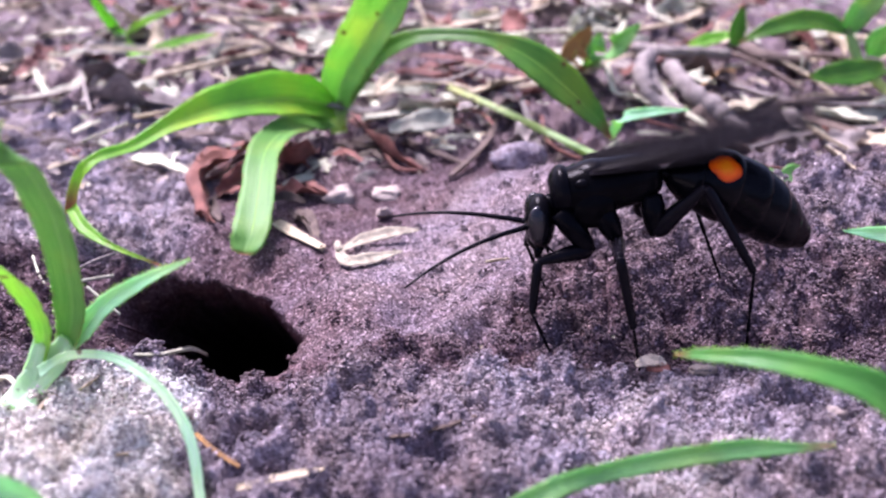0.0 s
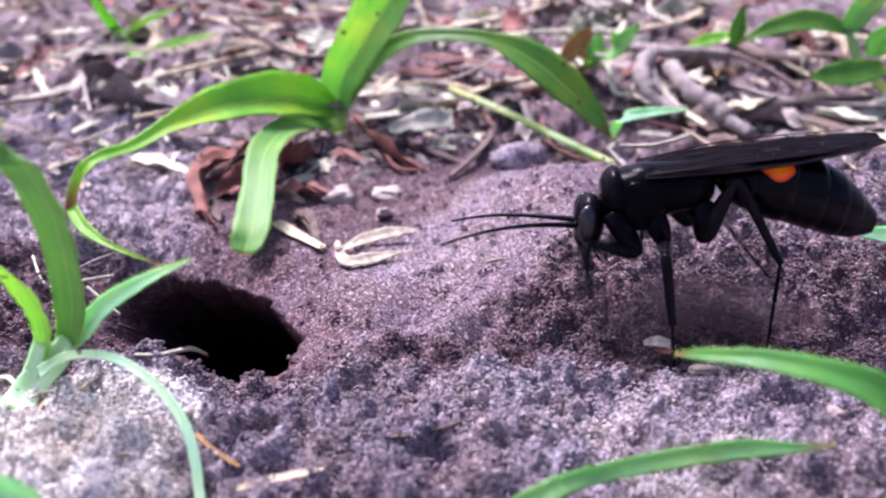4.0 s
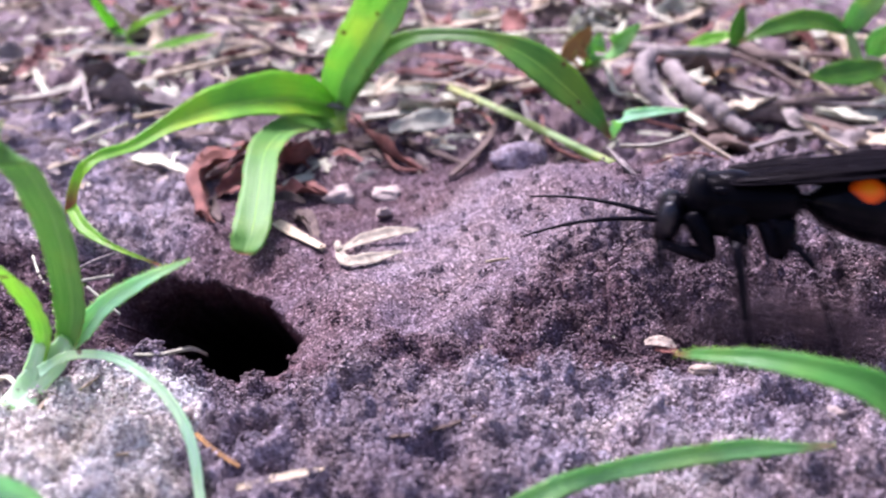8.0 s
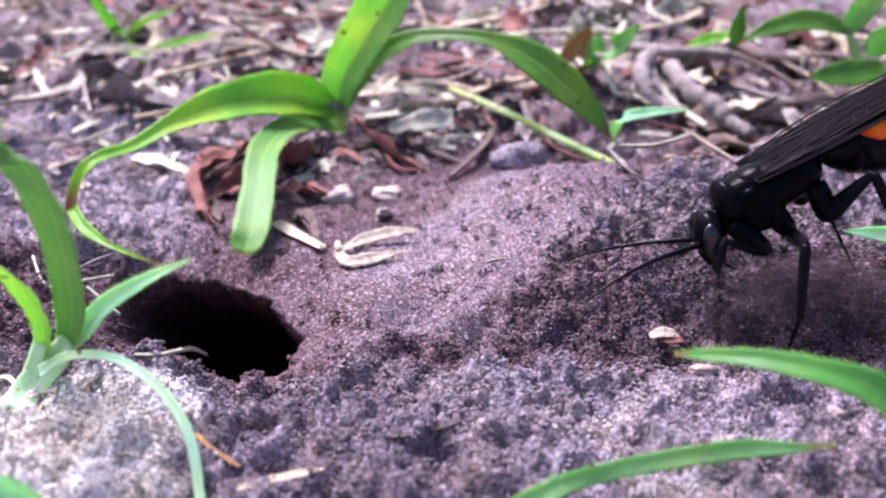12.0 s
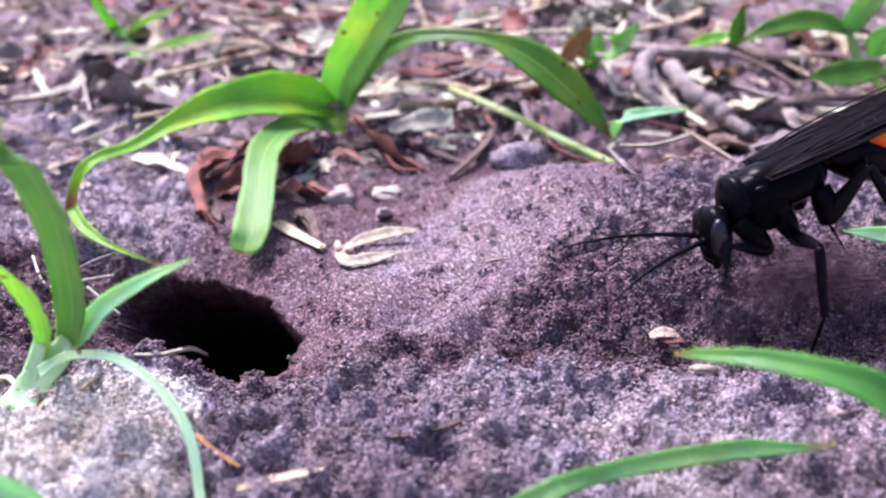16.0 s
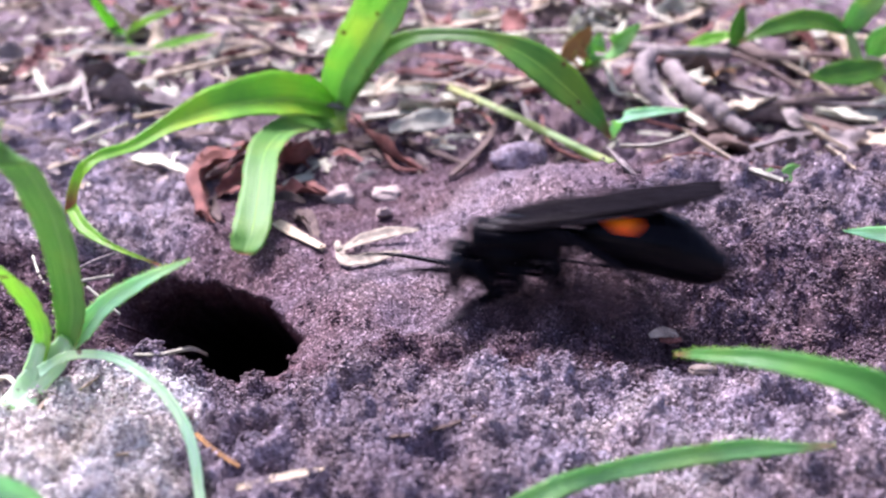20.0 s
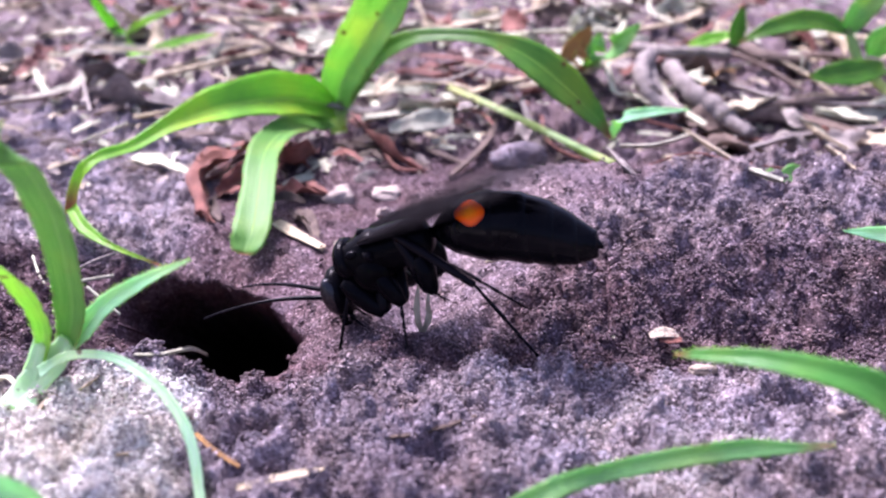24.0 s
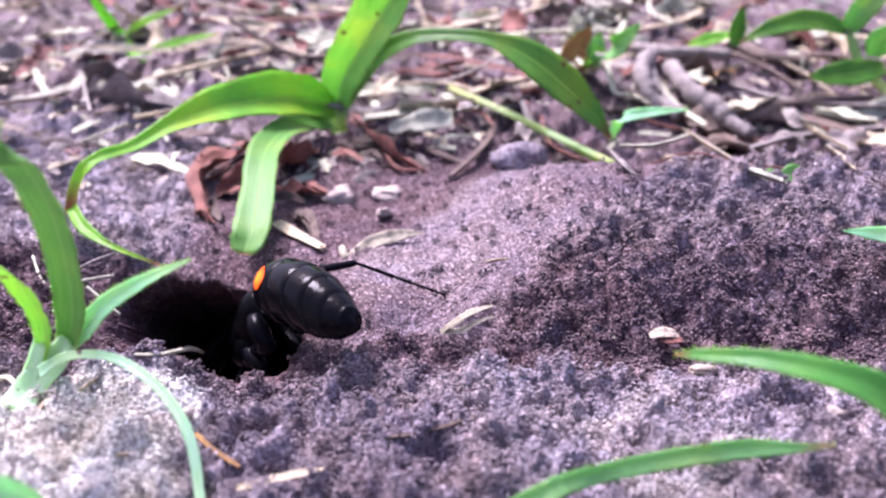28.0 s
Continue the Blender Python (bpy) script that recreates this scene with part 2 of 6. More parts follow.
# ---- mesh tools: all in millimetres, scaled when the mesh is made ----
def link(name, verts, faces, material, parent=None, label="", uvs=None, flat=False):
    me = bpy.data.meshes.new(name)
    v = np.asarray(verts, dtype=np.float32) * MM
    me.from_pydata([tuple(p) for p in v], [], faces)
    if uvs is not None:
        lay = me.uv_layers.new(name="UVMap")
        idx = np.empty(len(me.loops), dtype=np.int32)
        me.loops.foreach_get("vertex_index", idx)
        lay.data.foreach_set("uv", np.asarray(uvs, dtype=np.float32)[idx].ravel())
    me.materials.append(material)
    if not flat:
        me.polygons.foreach_set("use_smooth", [True] * len(me.polygons))
    me.update()
    ob = new(name, me)
    if parent is not None:
        ob.parent = parent
    if label:
        tagged(ob, label)
    return ob


def part(name, mesh, material, parent, label="", flat=False):
    verts, faces, uvs = mesh
    return link(name, verts, faces, material, parent, label, uvs, flat)


def thing(name, mesh, material, label, category, group="", kind="", flat=False):
    verts, faces, uvs = mesh
    return tagged(link(name, verts, faces, material, None, "", uvs, flat), label, category, group, kind)


def bowl(name, x, y, z, label, category, group=""):
    """An empty at a thing's base, in millimetres."""
    ob = new(name)
    ob.empty_display_size = 0.002
    ob.location = (x * MM, y * MM, z * MM)
    return tagged(ob, label, category, group)


def spline(pts, n):
    """Catmull-Rom through rows of numbers: n samples."""
    p = np.asarray(pts, dtype=float)
    p = np.vstack([2 * p[0] - p[1], p, 2 * p[-1] - p[-2]])
    s = np.linspace(0, len(p) - 3 - 1e-6, n)
    i = s.astype(int)
    f = (s - i)[:, None]
    a, b, c, d = p[i], p[i + 1], p[i + 2], p[i + 3]
    return 0.5 * (2 * b + (c - a) * f + (2 * a - 5 * b + 4 * c - d) * f * f + (3 * b - a - 3 * c + d) * f ** 3)


def grid_faces(rows, cols, close=False):
    f = []
    for i in range(rows - 1):
        for j in range(cols if close else cols - 1):
            k = (j + 1) % cols
            f.append((i * cols + j, i * cols + k, (i + 1) * cols + k, (i + 1) * cols + j))
    return f


def unit(v):
    return v / np.maximum(np.linalg.norm(v, axis=-1, keepdims=True), 1e-9)


def blade(pts, n=36, fold=0.25, thick=0.16, wave=0.0, seed=0, across=9, face=(0.0, -0.8, 0.6), ripple=1.0):
    """A grass blade: rows of x, y, z, width and roll (degrees), base first; its upper side looks towards face. A closed thin body with a channelled face."""
    s = spline(pts, n)
    c, w, roll = s[:, :3], np.maximum(s[:, 3], 0.05), np.radians(s[:, 4])
    tan = unit(np.gradient(c, axis=0))
    side = unit(np.cross(tan, np.array(face) + 1e-3))
    nor = np.cross(side, tan)
    sd = side * np.cos(roll)[:, None] + nor * np.sin(roll)[:, None]
    nr = np.cross(sd, tan)
    rng = np.random.RandomState(seed)
    ph = rng.rand(4) * 6.28
    u = np.linspace(-1, 1, across)
    verts, uvs = [], []
    k = np.linspace(0, 1, n)
    for sgn in (1, -1):
        for i in range(n):
            rip = wave * w[i] * (np.sin(k[i] * 21 * ripple + ph[0] + u * 1.5) * 0.5 + np.sin(k[i] * 47 * ripple + ph[1] - u * 2) * 0.25) * np.abs(u)
            edge = 1 + 0.03 * np.sin(k[i] * 60 + ph[2]) + 0.02 * np.sin(k[i] * 131 + ph[3])
            lift = fold * w[i] * 0.5 * (np.abs(u) ** 1.3) + rip
            th = sgn * thick * 0.5 * (1 - 0.8 * u * u) * min(1.0, w[i]) + sgn * thick * 0.6 * np.exp(-(u / 0.12) ** 2) * (sgn < 0)
            for j in range(across):
                verts.append(c[i] + sd[i] * u[j] * w[i] * 0.5 * edge + nr[i] * (lift[j] + th[j]))
                uvs.append(((u[j] + 1) / 2, k[i]))
    f = grid_faces(n, across)
    m = n * across
    f += [tuple(m + a for a in reversed(q)) for q in grid_faces(n, across)]
    for i in range(n - 1):
        a, b = i * across, (i + 1) * across
        f.append((a, b, m + b, m + a))
        a, b = a + across - 1, b + across - 1
        f.append((b, a, m + a, m + b))
    f.append(tuple(range(across)) + tuple(m + j for j in reversed(range(across))))
    e = (n - 1) * across
    f.append(tuple(e + j for j in reversed(range(across))) + tuple(m + e + j for j in range(across)))
    return np.array(verts), f, uvs


def tube(pts, n=16, sides=8, rough=0.0, seed=0):
    """A closed tapered tube: rows of x, y, z, radius."""
    s = spline(pts, n)
    c, r = s[:, :3], np.maximum(s[:, 3], 0.02)
    tan = unit(np.gradient(c, axis=0))
    ref = np.where(np.abs(tan[:, 2:3]) > 0.9, np.array([[1.0, 0, 0]]), np.array([[0, 0, 1.0]]))
    a = unit(np.cross(tan, ref))
    b = np.cross(tan, a)
    rng = np.random.RandomState(seed)
    verts, uvs = [], []
    for i in range(n):
        for j in range(sides):
            q = 2 * math.pi * j / sides
            rr = r[i] * (1 + rough * (rng.rand() - 0.5))
            verts.append(c[i] + (a[i] * math.cos(q) + b[i] * math.sin(q)) * rr)
            uvs.append((j / sides, i / (n - 1)))
    f = grid_faces(n, sides, True)
    f.append(tuple(reversed(range(sides))))
    f.append(tuple((n - 1) * sides + j for j in range(sides)))
    return np.array(verts), f, uvs


def loft(sections, n=28, sides=24, power=1.0):
    """Rings along x: rows of x, centre z, half width, half height."""
    s = spline(sections, n)
    verts, uvs = [], []
    for i in range(n):
        for j in range(sides):
            q = 2 * math.pi * j / sides
            cy, sz = math.cos(q), math.sin(q)
            cy = math.copysign(abs(cy) ** power, cy)
            sz = math.copysign(abs(sz) ** power, sz)
            verts.append((s[i, 0], max(s[i, 2], 0.02) * cy, s[i, 1] + max(s[i, 3], 0.02) * sz))
            uvs.append((j / sides, i / (n - 1)))
    f = grid_faces(n, sides, True)
    f.append(tuple(reversed(range(sides))))
    f.append(tuple((n - 1) * sides + j for j in range(sides)))
    return np.array(verts), f, uvs


def egg(c, r, turn=(0, 0, 0), n=14, sides=20):
    """An ellipsoid at c with radii r, turned by degrees."""
    m = np.array(Euler([radians(a) for a in turn]).to_matrix())
    verts, uvs = [], []
    for i in range(n):
        p = math.pi * (0.02 + 0.96 * i / (n - 1))
        for j in range(sides):
            q = 2 * math.pi * j / sides
            v = np.array([math.cos(p) * r[0], math.sin(p) * math.cos(q) * r[1], math.sin(p) * math.sin(q) * r[2]])
            verts.append(np.array(c) + m @ v)
            uvs.append((j / sides, i / (n - 1)))
    f = grid_faces(n, sides, True)
    f.append(tuple(reversed(range(sides))))
    f.append(tuple((n - 1) * sides + j for j in range(sides)))
    return np.array(verts), f, uvs


def joined(*meshes):
    v, f, u, k = [], [], [], 0
    for a, b, c in meshes:
        v.append(np.asarray(a))
        f += [tuple(i + k for i in q) for q in b]
        u += list(c)
        k += len(a)
    return np.vstack(v), f, u


# ---- the ground ----
def smooth(a):
    a = np.clip(a, 0.0, 1.0)
    return a * a * (3 - 2 * a)


HOLE = (-23.3, 70.5, 6.8, 11.9)


def mouth(x, y):
    """1 on the rim of the burrow, 0 at its middle."""
    a, b = x - HOLE[0], y - HOLE[1]
    w = np.arctan2(b, a)
    ragged = 1 + 0.035 * np.sin(3 * w + 1) + 0.03 * np.sin(7 * w) + 0.022 * np.sin(13 * w + 2) + 0.012 * np.sin(29 * w)
    return ragged * np.sqrt(((0.714 * a + 0.7 * b) / HOLE[2]) ** 2 + ((-0.7 * a + 0.714 * b) / HOLE[3]) ** 2)


def vnoise(x, y, seed):
    """Smooth lattice noise, 0 to 1."""
    ix, iy = np.floor(x), np.floor(y)
    fx, fy = x - ix, y - iy
    fx, fy = fx * fx * (3 - 2 * fx), fy * fy * (3 - 2 * fy)

    def h(a, b):
        v = np.sin(a * 127.1 + b * 311.7 + seed * 74.7) * 43758.5453
        return v - np.floor(v)

    return (h(ix, iy) * (1 - fx) + h(ix + 1, iy) * fx) * (1 - fy) + (h(ix, iy + 1) * (1 - fx) + h(ix + 1, iy + 1) * fx) * fy


def land(x, y):
    """Height of the ground without its grain, in millimetres."""
    z = 10.0 * smooth((y - 84) / 110)
    # heap of dug sand: a steep crumbling face towards the hollow, then a gentle back
    foot = 64.3 + 1.6 * (vnoise(x / 5.0, 3.0 + 0 * y, 51) - 0.5) + 0.8 * (vnoise(x / 2.1, 7.0 + 0 * y, 52) - 0.5) + 0.02 * np.maximum(x - 10, 0)
    z = z + 3.3 * smooth((y - foot) / 7.0) * smooth((x + 5) / 18) * (1 - smooth((y - 91.5) / 9))
    z = z + 2.5 * np.exp(-((y - 87.5) / 10.0) ** 2) * smooth((x + 8) / 34)
    z = z + 0.9 * np.exp(-((y - 93) / 11.0) ** 2 - ((x - 9) / 10.0) ** 2)
    z = z - 2.5 * np.exp(-((y - 115) / 9.0) ** 2) * smooth((x - 5) / 20)
    z = z - 1.2 * np.exp(-((y - 62) / 4.5) ** 2 - ((x - 24) / 16.0) ** 2)
    # pits scratched in the heap
    z = z - 2.0 * np.exp(-((x - 8.6) / 1.5) ** 2 - ((y - 67.6) / 1.3) ** 2)
    z = z - 1.0 * np.exp(-((x - 19.5) / 2.2) ** 2 - ((y - 67.5) / 1.4) ** 2)
    z = z - 0.9 * np.exp(-((x - 30.0) / 2.6) ** 2 - ((y - 69.0) / 1.5) ** 2)
    # swells of the foreground
    z = z + 1.8 * np.exp(-((x + 26) / 7.0) ** 2 - ((y - 48) / 7.0) ** 2)
    z = z + 1.0 * np.exp(-((x - 26) / 9.0) ** 2 - ((y - 52) / 6.0) ** 2)
    z = z - 1.7 * np.exp(-((x - -25.7) / 1.1) ** 2 - ((y - 48.8) / 0.9) ** 2)
    z = z - 1.3 * np.exp(-((x - -29.4) / 0.9) ** 2 - ((y - 51.2) / 0.8) ** 2)
    # lip thrown up before the burrow
    z = z + 2.0 * np.exp(-((x - -22.2) / 5.0) ** 2 - ((y - 59.2 - 0.25 * (-22.2 - x)) / 2.0) ** 2)
    # crumbly crest along the near edge of the swept ramp
    along = smooth((x + 11) / 4) * smooth((8 - x) / 6)
    side = y - 57.8 - 0.85 * np.maximum(x + 9, 0)
    z = z + along * (1.3 * np.exp(-(side / 2.0) ** 2) - 0.9 * np.exp(-((side - 5.0) / 3.0) ** 2))
    # funnel and shaft of the burrow
    z = z - 2.3 * np.exp(-((x + 29.5) / 5.0) ** 2 - ((y - 73.5) / 5.5) ** 2) - 1.3 * np.exp(-((x + 23.5) / 6.5) ** 2 - ((y - 78.0) / 4.0) ** 2)
    e = mouth(x, y)
    z = z - 2.3 * smooth((1.8 - e) / 0.8) - 40.0 * smooth((1.06 - e) / 0.34) ** 1.1
    return z


def dug(x, y):
    """1 on the freshly thrown, damp heap."""
    return smooth((x - 1 - 0.92 * np.maximum(y - 68, 0) + 1.2 * np.clip(68 - y, 0, 7) + 7 * (vnoise(x / 6, y / 6, 41) - 0.5)) / 6) * smooth((y - 58.8) / 4) * smooth((104 - y) / 6)


def loose(x, y):
    """1 where the sand is crumbly, 0 where it is swept smooth."""
    a = dug(x, y)
    b = smooth((63 - y) / 6) * smooth((x + 40) / 8)
    c = np.maximum(smooth((-26 - x) / 8) * 0.6, smooth((y - 104) / 10))
    return np.clip(np.maximum(np.maximum(a, b), c) + 0.3 * (vnoise(x / 9, y / 9, 31) - 0.4), 0.08, 1.0)


def dry_and_shade(x, y):
    """0 damp and dark, 0.5 lilac, 1 bleached dry; some shade is painted in as low values."""
    w = dug(x, y)
    a = 1.3 * smooth((-14.8 - x + 4 * (vnoise(x / 4, y / 4, 43) - 0.5)) / 5) * smooth((59.3 - y) / 4)
    # the swept ramp: palest along its back edge, painted shade towards the burrow
    r = (x + 5.5) * 0.8 - (y - 81) * 0.6
    b = (0.12 * smooth((x + 14) / 10) * smooth((y - 61) / 4) * smooth((86 - y) / 8) + 0.2 * smooth((r + 4) / 4) * np.exp(-(np.maximum(r, 0) / 17) ** 2) * smooth((y - 68) / 16)) * smooth((112 - y) / 8)
    c = (0.32 + 0.14 * smooth((x + 2) / 10)) * smooth((62 - y) / 6) * (0.55 + 0.9 * vnoise(x / 4.5, y / 3.5, 61))
    # litter floor kept dark: the shade of its gaps is painted in
    d = 0.10 * smooth((y - 104) / 10)
    e = 0.44 * smooth((-25 - x) / 8) * smooth((y - 79) / 5) * smooth((134 - y) / 14)
    far = smooth((np.hypot(x, y - 70) - 90) / 120)
    # damp heap, its near face painted darker for the shade there
    return np.clip((np.maximum.reduce([a, b, c, d, e]) * (1 - far) + 0.2 * far) * (1 - w) + (0.06 + 0.24 * smooth((y - 70) / 11)) * w, 0, 1.35)


def height(x, y):
    """Height of the ground with its grain."""
    lo = loose(x, y)
    e = mouth(x, y)
    calm = 0.35 + 0.65 * smooth((e - 0.8) / 0.5)
    z = land(x, y)
    z = z + calm * ((vnoise(x / 7, y / 7, 1) - 0.5) * 1.3 + (vnoise(x / 3.1, y / 3.1, 2) - 0.5) * (0.35 + 0.9 * lo))
    n1 = vnoise(x / 1.45 + 3, y / 1.45, 3)
    n2 = vnoise(x / 0.72, y / 0.72 + 7, 4)
    n3 = vnoise(x / 0.36, y / 0.36, 5)
    n0 = vnoise(x / 2.3 + 9, y / 2.3, 6)
    near = 1 + 0.1 * smooth((64 - y) / 6)
    z = z + calm * lo * (1.45 * near * smooth((n0 - 0.45) / 0.25) + 0.95 * near * smooth((n1 - 0.5) / 0.2) - 0.9)
    z = z + calm * ((n2 - 0.5) * (0.14 + 0.85 * lo) + (n3 - 0.5) * (0.10 + 0.22 * lo))
    return z


def spread(lo, hi, step, grow, far):
    mid = np.arange(lo, hi + step, step)
    k = [step]
    while sum(k) < far:
        k.append(k[-1] * (grow if sum(k) < 150 else 1.25))
    k = np.cumsum(k)
    return np.concatenate([lo - k[::-1], mid, hi + step + k])


def ground():
    xs = spread(-46, 56, 0.22, 1.03, 30000)
    ys = spread(38, 106, 0.22, 1.03, 30000)
    gx, gy = np.meshgrid(xs, ys)
    gz = height(gx, gy)
    # the land evens out far away
    gz = gz * (1 - smooth((np.hypot(gx, gy) - 400) / 1500)) + 6 * smooth((np.hypot(gx, gy) - 400) / 1500)
    # the shaft leads back and away under the surface
    e = mouth(gx, gy)
    deep = 40.0 * smooth((1.06 - e) / 0.34) ** 1.1
    gx, gy = gx - 0.1 * deep, gy + 1.25 * deep
    nx, ny = len(xs), len(ys)
    co = np.stack([gx, gy, gz], -1).reshape(-1, 3).astype(np.float32) * MM
    i = np.arange((ny - 1) * (nx - 1))
    r, c = i // (nx - 1), i % (nx - 1)
    a = r * nx + c
    q = np.stack([a, a + 1, a + nx + 1, a + nx], 1).astype(np.int32)
    me = bpy.data.meshes.new("ground")
    quads(me, co, q)
    at = me.attributes.new("dry", "FLOAT", "POINT")
    at.data.foreach_set("value", np.where(e < 1.0, 0.0, dry_and_shade(gx, gy)).astype(np.float32).ravel())
    me.materials.append(SAND)
    return tagged(new("ground", me), "mauve-grey damp sand with a dark round burrow and a dug heap", "ground", kind="structure")


def quads(me, co, q):
    k = q.shape[1]
    me.vertices.add(len(co))
    me.vertices.foreach_set("co", np.ascontiguousarray(co, dtype=np.float32).ravel())
    me.loops.add(q.size)
    me.loops.foreach_set("vertex_index", np.ascontiguousarray(q, dtype=np.int32).ravel())
    me.polygons.add(len(q))
    me.polygons.foreach_set("loop_start", np.arange(0, q.size, k, dtype=np.int32))
    me.polygons.foreach_set("use_smooth", np.ones(len(q), dtype=bool))
    me.update(calc_edges=True)
    me.validate()


def ico(level):
    bm = bmesh.new()
    bmesh.ops.create_icosphere(bm, subdivisions=level, radius=1.0)
    v = np.array([p.co[:] for p in bm.verts])
    f = np.array([[p.index for p in q.verts] for q in bm.faces])
    bm.free()
    return v, f


def grains(name, x, y, r, level, label, rough, sink=0.15, flat=False, z=None):
    """Many small lumps that lie on the ground, as one mesh."""
    v, f = ico(level) if level else octa()
    n, k = len(x), len(v)
    rng = np.random.RandomState(len(name) + n)
    co = v[None] * (1 + rough * (rng.rand(n, k, 1) - 0.5))
    co = co * (0.75 + 0.5 * rng.rand(n, 1, 3))
    a = rng.rand(n) * 6.2832
    ca, sa = np.cos(a)[:, None], np.sin(a)[:, None]
    b = rng.rand(n) * 6.2832
    cb, sb = np.cos(b)[:, None], np.sin(b)[:, None]
    X, Y, Z = co[..., 0], co[..., 1], co[..., 2]
    Y, Z = Y * cb - Z * sb, Y * sb + Z * cb
    X, Y = X * ca - Y * sa, X * sa + Y * ca
    if z is None:
        z = height(x, y) + r * (0.55 - sink)
    co = np.stack([X * r[:, None] + x[:, None], Y * r[:, None] + y[:, None], Z * r[:, None] + z[:, None]], -1)
    q = (f[None] + (np.arange(n) * k)[:, None, None]).reshape(-1, 3)
    me = bpy.data.meshes.new(name)
    quads(me, co.reshape(-1, 3) * MM, q)
    if flat:
        me.polygons.foreach_set("use_smooth", np.zeros(len(q), dtype=bool))
    at = me.attributes.new("dry", "FLOAT", "POINT")
    at.data.foreach_set("value", np.repeat(dry_and_shade(x, y), k).astype(np.float32))
    me.materials.append(GRAIN)
    return tagged(new(name, me), label, "sand", kind="stuff")


def strewn(n, seed, near=37.0, far=112.0, bias=1.6):
    """Random places on the near ground, closer together in front."""
    rng = np.random.RandomState(seed)
    y = near + (far - near) * rng.rand(n) ** bias
    x = (rng.rand(n) * 2 - 1) * (y * 0.6 + 6)
    e = mouth(x, y)
    k = e > 1.03
    return x[k], y[k], rng


def octa():
    v = np.array([(1, 0, 0), (-1, 0, 0), (0, 1, 0), (0, -1, 0), (0, 0, 1), (0, 0, -1)], dtype=float)
    f = np.array([(0, 2, 4), (2, 1, 4), (1, 3, 4), (3, 0, 4), (2, 0, 5), (1, 2, 5), (3, 1, 5), (0, 3, 5)])
    return v, f


def sand_cover():
    x, y, rng = strewn(90000, 11, far=128.0, bias=1.35)
    grains("sand_grains", x, y, 0.045 + 0.06 * rng.rand(len(x)) ** 2 + 0.0005 * (y - 40), 0, "fine glinting grains of mauve sand on the ground", 0.5)
    # caked clumps, each a handful of round beads with dark gaps between
    x, y, rng = strewn(18500, 14, bias=1.12)
    k = rng.rand(len(x)) < loose(x, y) ** 1.3
    x, y = x[k], y[k]
    n, m = len(x), 10
    big = 0.30 + 0.42 * rng.rand(n) ** 2
    d = rng.randn(n, m, 3)
    d /= np.linalg.norm(d, axis=2)[..., None]
    d[..., 2] = np.abs(d[..., 2]) * 1.1 - 0.2
    off = d * (big * (0.6 + 0.45 * rng.rand(n)))[:, None, None]
    base = height(x, y) + 0.02 + 0.28 * rng.rand(n)
    kx, ky, kz = (x[:, None] + off[..., 0]).ravel(), (y[:, None] + off[..., 1]).ravel(), (base[:, None] + off[..., 2]).ravel()
    kr = (0.07 + 0.26 * big[:, None] * (0.25 + 0.5 * rng.rand(n, m))).ravel()
    kr = kr * (0.75 + 0.25 * smooth((ky - 44) / 24))
    keep = mouth(kx, ky) > 1.02
    grains("sand_clumps", kx[keep], ky[keep], kr[keep], 1, "caked clumps of damp sand on the dug ground", 0.35, z=kz[keep])


ground()
sand_cover()


# ---- plants: rows of x, y, z, width, roll in millimetres ----
def fringe(rows, n, fold, wave, thick, seed, base):
    """Short hairs that stand off both margins of a blade."""
    v = blade(rows, n=n, fold=fold, wave=wave, thick=thick, seed=seed)[0] - np.array(base)
    rng = np.random.RandomState(seed + 5)
    edge = v[:n * 9].reshape(n, 9, 3)
    co, fs = [], []
    for j, k in ((0, 1), (8, 7)):
        for i in range(n - 1):
            for step in range(5):
                h = rng.rand()
                a = edge[i, j] * (1 - h) + edge[i + 1, j] * h
                out = unit(edge[i, j] - edge[i, k]) + rng.randn(3) * 0.35 + unit(edge[i + 1, j] - edge[i, j]) * 0.5
                tip = a + unit(out) * (0.14 + 0.2 * rng.rand())
                w = unit(np.cross(out, rng.randn(3))) * 0.016
                w2 = unit(np.cross(out, w)) * 0.016
                o = len(co)
                co += [a + w, a - w, a + w2, tip]
                fs += [(o, o + 1, o + 3), (o + 1, o + 2, o + 3), (o + 2, o, o + 3)]
    return np.array(co), fs, [(0.5, 0.5)] * len(co)


def plant(name, label, category, base, parts):
    p = bowl(name, *base, label, category)
    for i, (kind, material, rows, fold, wave, n, thick) in enumerate(parts):
        v, f, u = blade(rows, n=n, fold=fold, wave=wave, thick=thick, seed=i)
        leaf = part(kind, (v - np.array(base), f, u), material, p)
        if kind == "leaf":
            rib = [(r[0], r[1], r[2], 0.015 + 0.022 * r[3]) for r in rows[:-1]]
            v, f, u = tube(rib, n, 6)
            part("midrib", (v - np.array(base), f, u), RIB, leaf)
            if max(r[3] for r in rows) > 1.2:
                part("fringe", fringe(rows, n, fold, wave, thick, i, base), RIB, leaf, "fine pale hairs on the leaf margin")
    return p


